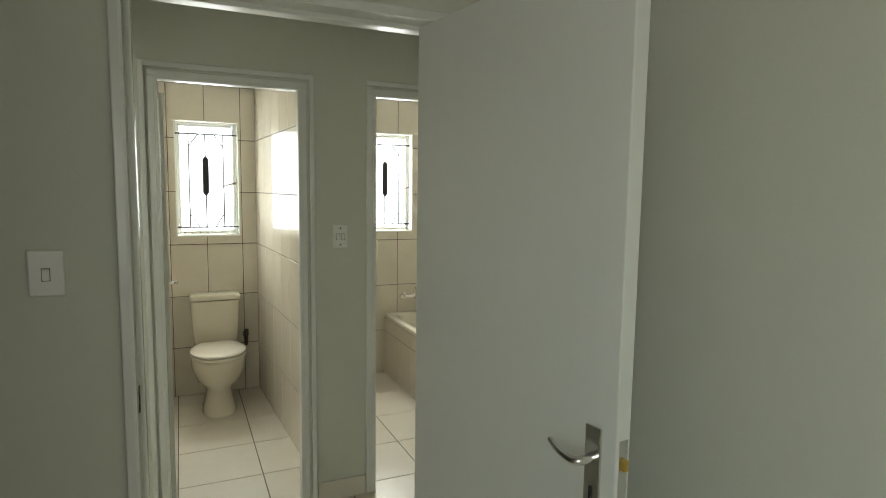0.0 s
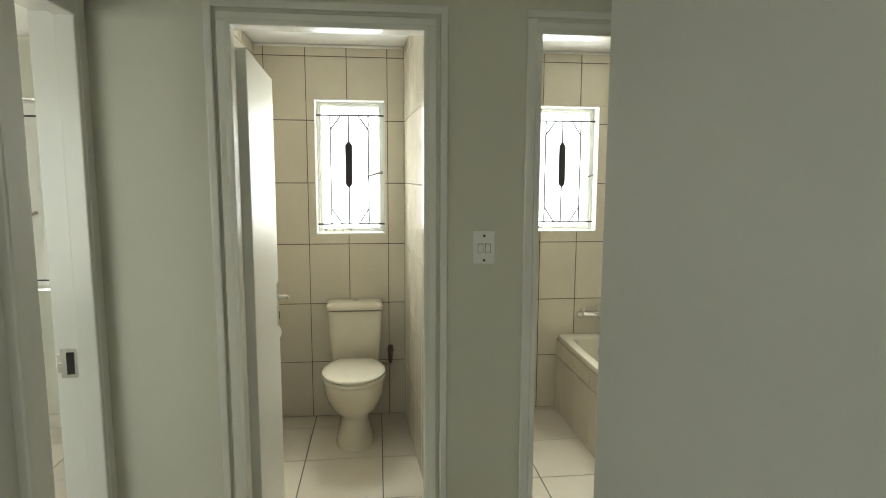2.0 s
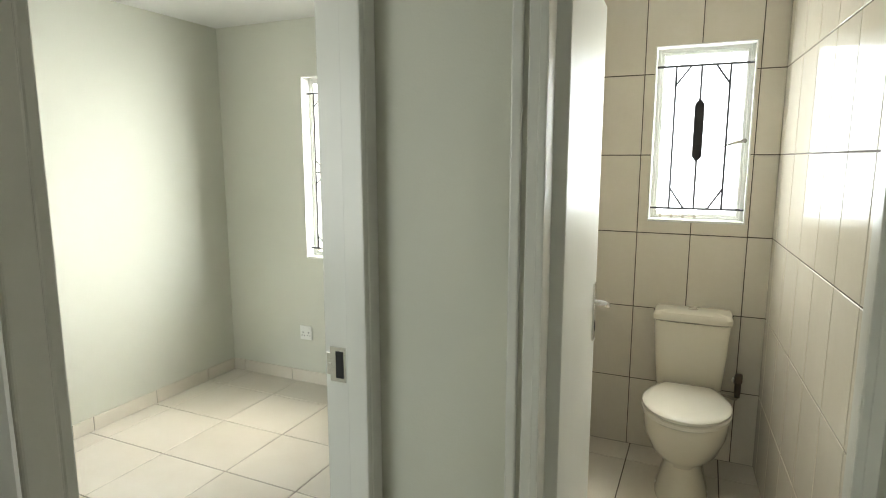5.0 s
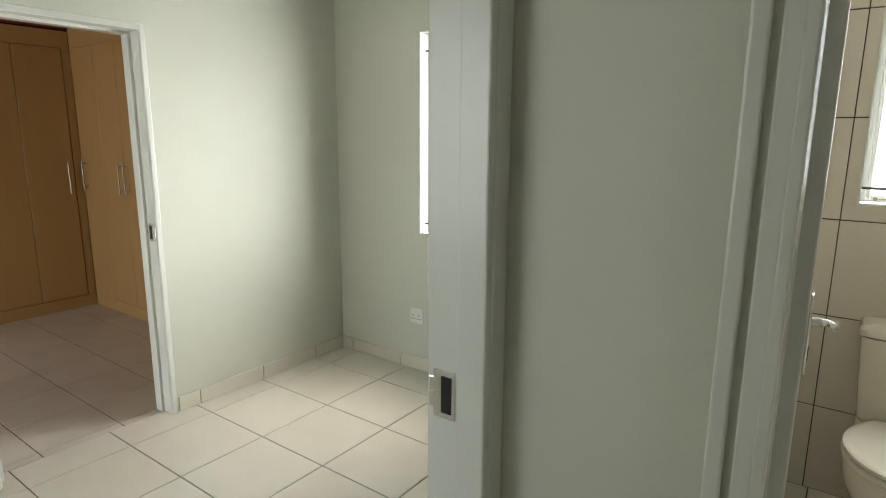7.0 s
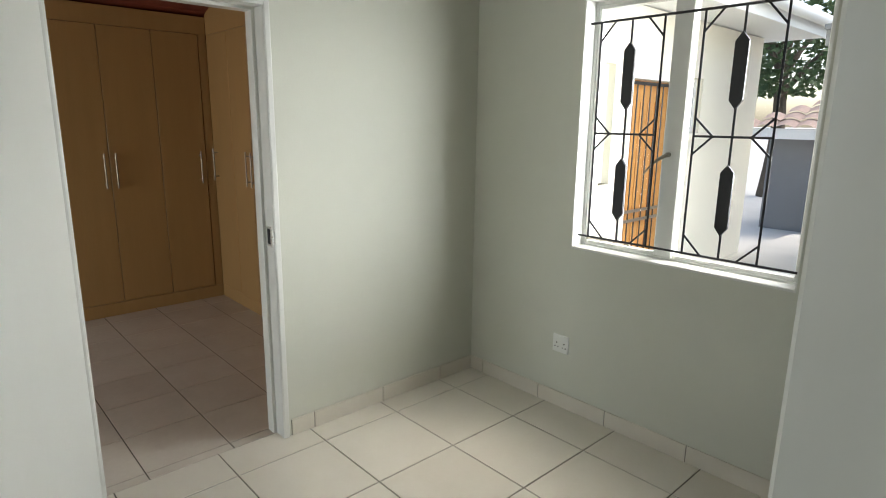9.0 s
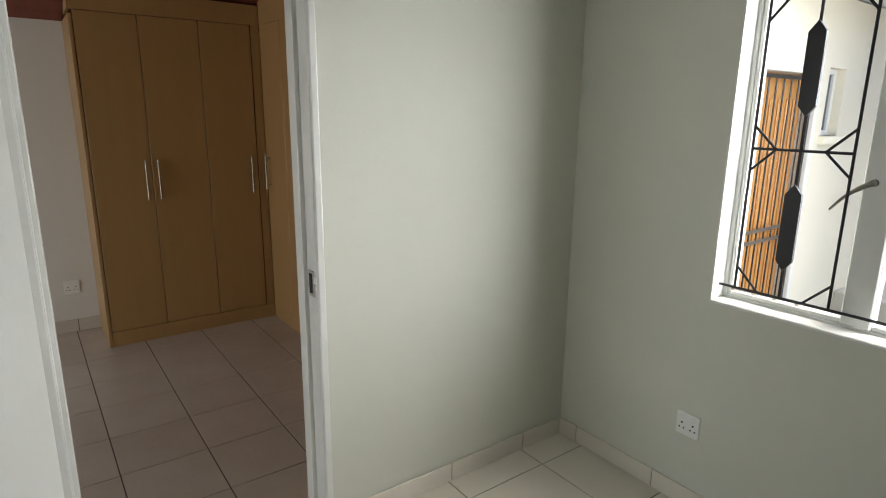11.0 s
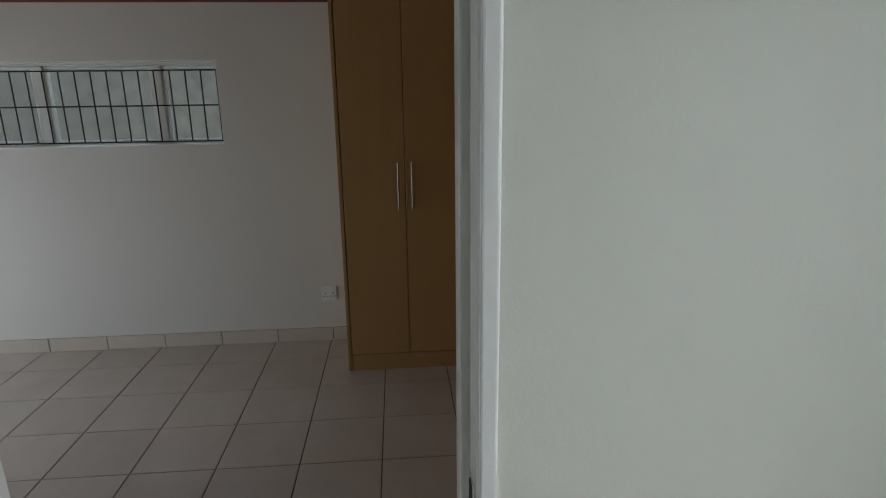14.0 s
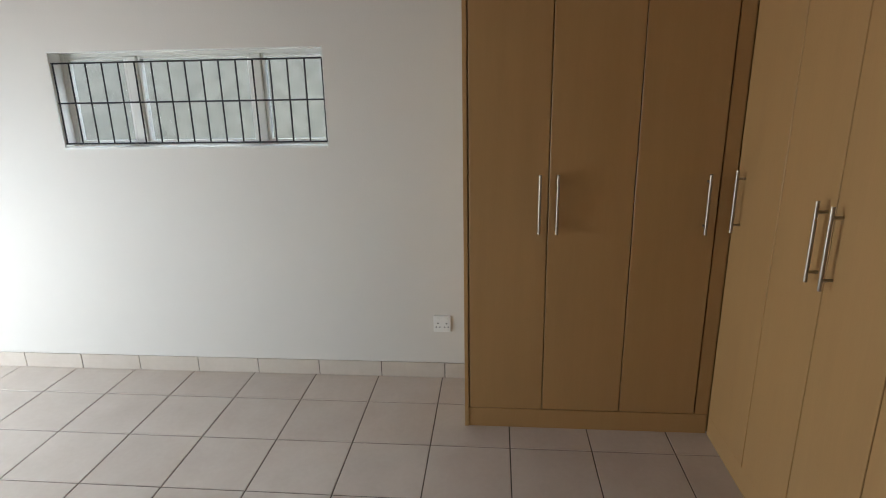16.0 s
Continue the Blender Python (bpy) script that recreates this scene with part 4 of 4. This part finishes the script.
for z in (-0.12, 0.66, 0.74, 1.78):
    part("rail", boxes((WX - 0.03, WX - 0.015, DY + 0.08, DY + 0.78, z - 0.012, z + 0.012)), BRUSHED if 0.5 < z < 1 else BLACKIRON, gate)
for k in range(6):
    y = DY + 0.17 + k * 0.105
    part("upright", bar(bmesh.new(), (WX - 0.022, y, -0.12), (WX - 0.022, y, 1.78), 0.006), BLACKIRON, gate)
for y0, y1, z0, z1 in (holes[0], holes[2]):
    w = part("window", boxes((WX - 0.1, WX - 0.06, y0, y0 + 0.04, z0, z1), (WX - 0.1, WX - 0.06, y1 - 0.04, y1, z0, z1), (WX - 0.1, WX - 0.06, y0 + 0.04, y1 - 0.04, z0, z0 + 0.04),
                             (WX - 0.1, WX - 0.06, y0 + 0.04, y1 - 0.04, z1 - 0.04, z1), bevel=0.003), ROOFWHITE, house, "white window frame")
    part("glazing", boxes((WX - 0.085, WX - 0.08, y0 + 0.04, y1 - 0.04, z0 + 0.04, z1 - 0.04)), DARKGLASS, w)
    part("sill", boxes((WX - 0.06, WX + 0.05, y0 - 0.04, y1 + 0.04, z0 - 0.06, z0), bevel=0.005), RENDER_OUT, w)

garage = thing("garage", "grey outbuilding with a terracotta tiled hip roof", "building", Matrix.Translation((0.2, -0.85, -0.45)))
part("wall", boxes((-3.7, 5.0, 12.8, 17.0, -0.2, 1.75)), GREYWALL, garage)
part("fascia", boxes((-4.1, 5.4, 12.5, 12.54, 1.70, 1.86)), ROOFWHITE, garage)
bm = bmesh.new()
rows_n, cols_n = 12, 34
for i in range(rows_n):                 # courses of curved tiles up the slope
    f0, f1 = i / rows_n, (i + 1.12) / rows_n
    for j in range(cols_n):
        xa, xb = -4.1 + 9.5 * j / cols_n, -4.1 + 9.5 * (j + 1) / cols_n
        if min(xa + 4.1, 5.4 - xb) < f0 * 2.6:
            continue
        prev = None
        for k in range(7):
            s = k / 6
            z = 0.05 * math.sin(math.pi * s) + 0.02
            x = xa + (xb - xa) * s
            p = bm.verts.new((x, 12.45 + 2.6 * f0, 1.82 + 1.3 * f0 + z + 0.03))
            q = bm.verts.new((x, 12.45 + 2.6 * f1, 1.82 + 1.3 * f1 + z))
            if prev:
                bm.faces.new((prev[0], p, q, prev[1]))
            prev = (p, q)
part("roof", bm, ROOFTILE, garage, "terracotta tiled roof slope", True)
part("roof_core", boxes((-3.5, 4.8, 12.9, 16.9, 1.75, 1.85)), ROOFTILE, garage)

carport = thing("carport", "grey steel carport roof on thin posts", "carport")
part("roof", boxes((-1.6, 3.5, 7.2, 10.6, 2.22, 2.26)), ROOFSHEET, carport)
for y in (7.3, 8.9, 10.5):
    part("beam", boxes((-1.6, 3.5, y - 0.03, y + 0.03, 2.10, 2.22)), ROOFSHEET, carport)
for x, y in ((0.2, 10.5), (3.4, 10.5), (3.4, 7.3)):
    part("post", boxes((x - 0.04, x + 0.04, y - 0.04, y + 0.04, -0.2, 2.1)), ROOFSHEET, carport)
part_step = thing("concrete_step", "low pale concrete step on the yard", "step")
part("slab", boxes((-2.5, -0.4, 7.6, 10.2, -0.2, 0.05), bevel=0.01), CONCRETE, part_step)

tree = thing("tree", "green leafy tree behind the garage", "tree", Matrix.Translation((-5.0, 16.5, -0.2)))
bm = tube(bmesh.new(), arc([(0, 0, 0), (0.1, 0, 1.5), (0.0, 0.1, 3.0), (0.2, 0.1, 4.2)], 4), [0.2 - 0.011 * k for k in range(13)], 8)
for a in range(5):
    c, s = math.cos(a * 1.3), math.sin(a * 1.3)
    tube(bm, arc([(0, 0, 2.2 + 0.3 * a), (0.6 * c, 0.6 * s, 3.0 + 0.3 * a), (1.3 * c, 1.3 * s, 3.6 + 0.3 * a)], 3), [0.09, 0.08, 0.07, 0.06, 0.05, 0.04, 0.03], 6)
part("trunk", bm, BARK, tree, "", True)
rng = random.Random(4)
vs, fs = [], []
for k in range(2600):
    a, r, z = rng.uniform(0, math.tau), 1.9 * rng.random() ** 0.5, rng.uniform(2.3, 5.6)
    r *= 1 - 0.4 * abs(z - 3.8) / 1.8 + 0.25 * math.sin(3 * a + z)
    c = Vector((r * math.cos(a), r * math.sin(a), z))
    e = Euler([rng.uniform(0, 6.3) for _ in range(3)]).to_matrix()
    n0 = len(vs)
    vs += [tuple(c + e @ Vector(p)) for p in ((-0.05, 0, 0), (0, -0.11, 0.02), (0.05, 0, 0), (0, 0.11, 0.02))]
    fs.append((n0, n0 + 1, n0 + 2, n0 + 3))
me = bpy.data.meshes.new("crown")
me.from_pydata(vs, [], fs)
me.materials.append(LEAFGREEN)
new("crown", me).parent = tree

bank = thing("retaining_wall", "grey roughcast retaining wall close outside the window", "wall")
part("wall", boxes((-7.5, -7.2, -3.0, 6.0, -0.2, 2.7), bevel=0.01), ROUGHCAST, bank)

# ---- tiles ----
COURSE = 1.136 - 3 * 0.385
J = 0.0045
rest = dict(mat=WALLTILE, ov=COURSE, pu=0.249, pv=0.385, joint=J)
lay(wall_north_wet, "tile", base=plane_base("south", YN), u0=0.1, u1=1.0, v0=0, v1=H - 0.005, ou=0.4, holes=[WC_WIN], **rest)
lay(wall_north_wet, "tile", base=plane_base("south", YN), u0=1.11, u1=2.60, v0=0, v1=H - 0.005, ou=2.395, holes=[BA_WIN], **rest)
lay(wall_wc_east, "tile", base=plane_base("west", 1.0), u0=YH + 0.108, u1=YN, v0=0, v1=H - 0.005, ou=3.9, **rest)
lay(wall_wc_east, "tile", base=plane_base("east", 1.11), u0=YH + 0.108, u1=YN, v0=0, v1=H - 0.005, ou=3.9, **rest)
lay(wall_wc_west, "tile", base=plane_base("east", 0.1), u0=YH + 0.108, u1=YN, v0=0, v1=H - 0.005, ou=3.9, **rest)
lay(wall_bath_east, "tile", base=plane_base("west", 2.60), u0=YH + 0.108, u1=YN, v0=0, v1=H - 0.005, ou=3.86, **rest)
lay(bath_front, "tile", base=plane_base("west", 2.024), u0=YH + 0.108, u1=YN, v0=0, v1=0.474, ou=3.86, **rest)
fl = dict(joint=0.005, parent=floor)
lay(name="floor_tile", mat=FLOORTILE, base=plane_base("floor", 0), u0=-2.402, u1=-0.10, v0=0.1, v1=YN, ou=-2.19, ov=3.735, pu=0.424, pv=0.42, **fl)
lay(name="floor_tile", mat=FLOORTILE, base=plane_base("floor", 0), u0=-0.095, u1=1.108, v0=-2.1, v1=YN, ou=0.42, ov=3.39, pu=0.425, pv=0.425, **fl)
lay(name="floor_tile", mat=FLOORTILE, base=plane_base("floor", 0), u0=1.112, u1=2.60, v0=-2.1, v1=YN, ou=1.665, ov=3.50, pu=0.425, pv=0.425, **fl)
lay(name="floor_tile", mat=BEDTILE, base=plane_base("floor", 0), u0=-5.2, u1=-2.406, v0=-1.3, v1=3.6, ou=-4.575, ov=2.19, pu=0.352, pv=0.36, **fl)


def skirting(name, kind, d, u0, u1, ou, pu, label, mat=FLOORTILE, h=0.082):
    """A row of cut floor tiles set against a wall, standing out 9 mm."""
    out = {"south": -1, "north": 1, "west": -1, "east": 1}[kind]
    lo, hi = sorted((d, d + out * 0.004))
    bm = boxes((u0, u1, lo, hi, 0, h - 0.003)) if kind in ("south", "north") else boxes((lo, hi, u0, u1, 0, h - 0.003))
    root = tagged(part(name, bm, FLOORGROUT), label, "skirting", kind="structure")
    lay(root, "skirting_tile", mat, plane_base(kind, d + out * 0.009), u0, u1, 0.0, h, ou, -0.5 * h, pu, 4.0, 0.004)
    return root


SK = "skirting of cut cream tiles with dark joints"
skirting("baseboard_1", "south", YN, -2.335, -0.155, -2.227, 0.413, SK)
skirting("baseboard_2", "east", -2.335, 2.80, YN - 0.01, 3.742, 0.411, SK)
skirting("baseboard_3", "south", YH, 1.06, 1.302, 1.4, 0.42, SK, h=0.1)
skirting("baseboard_4", "south", YH, 0.0, 0.32, 0.5, 0.42, SK, h=0.1)
skirting("baseboard_5", "east", -5.205, -1.3, 2.338, 2.205, 0.356, "skirting of cut bedroom floor tiles with dark joints", BEDTILE, 0.09)
skirting("baseboard_6", "west", -0.15, 2.22, YN - 0.01, 3.7, 0.42, SK)
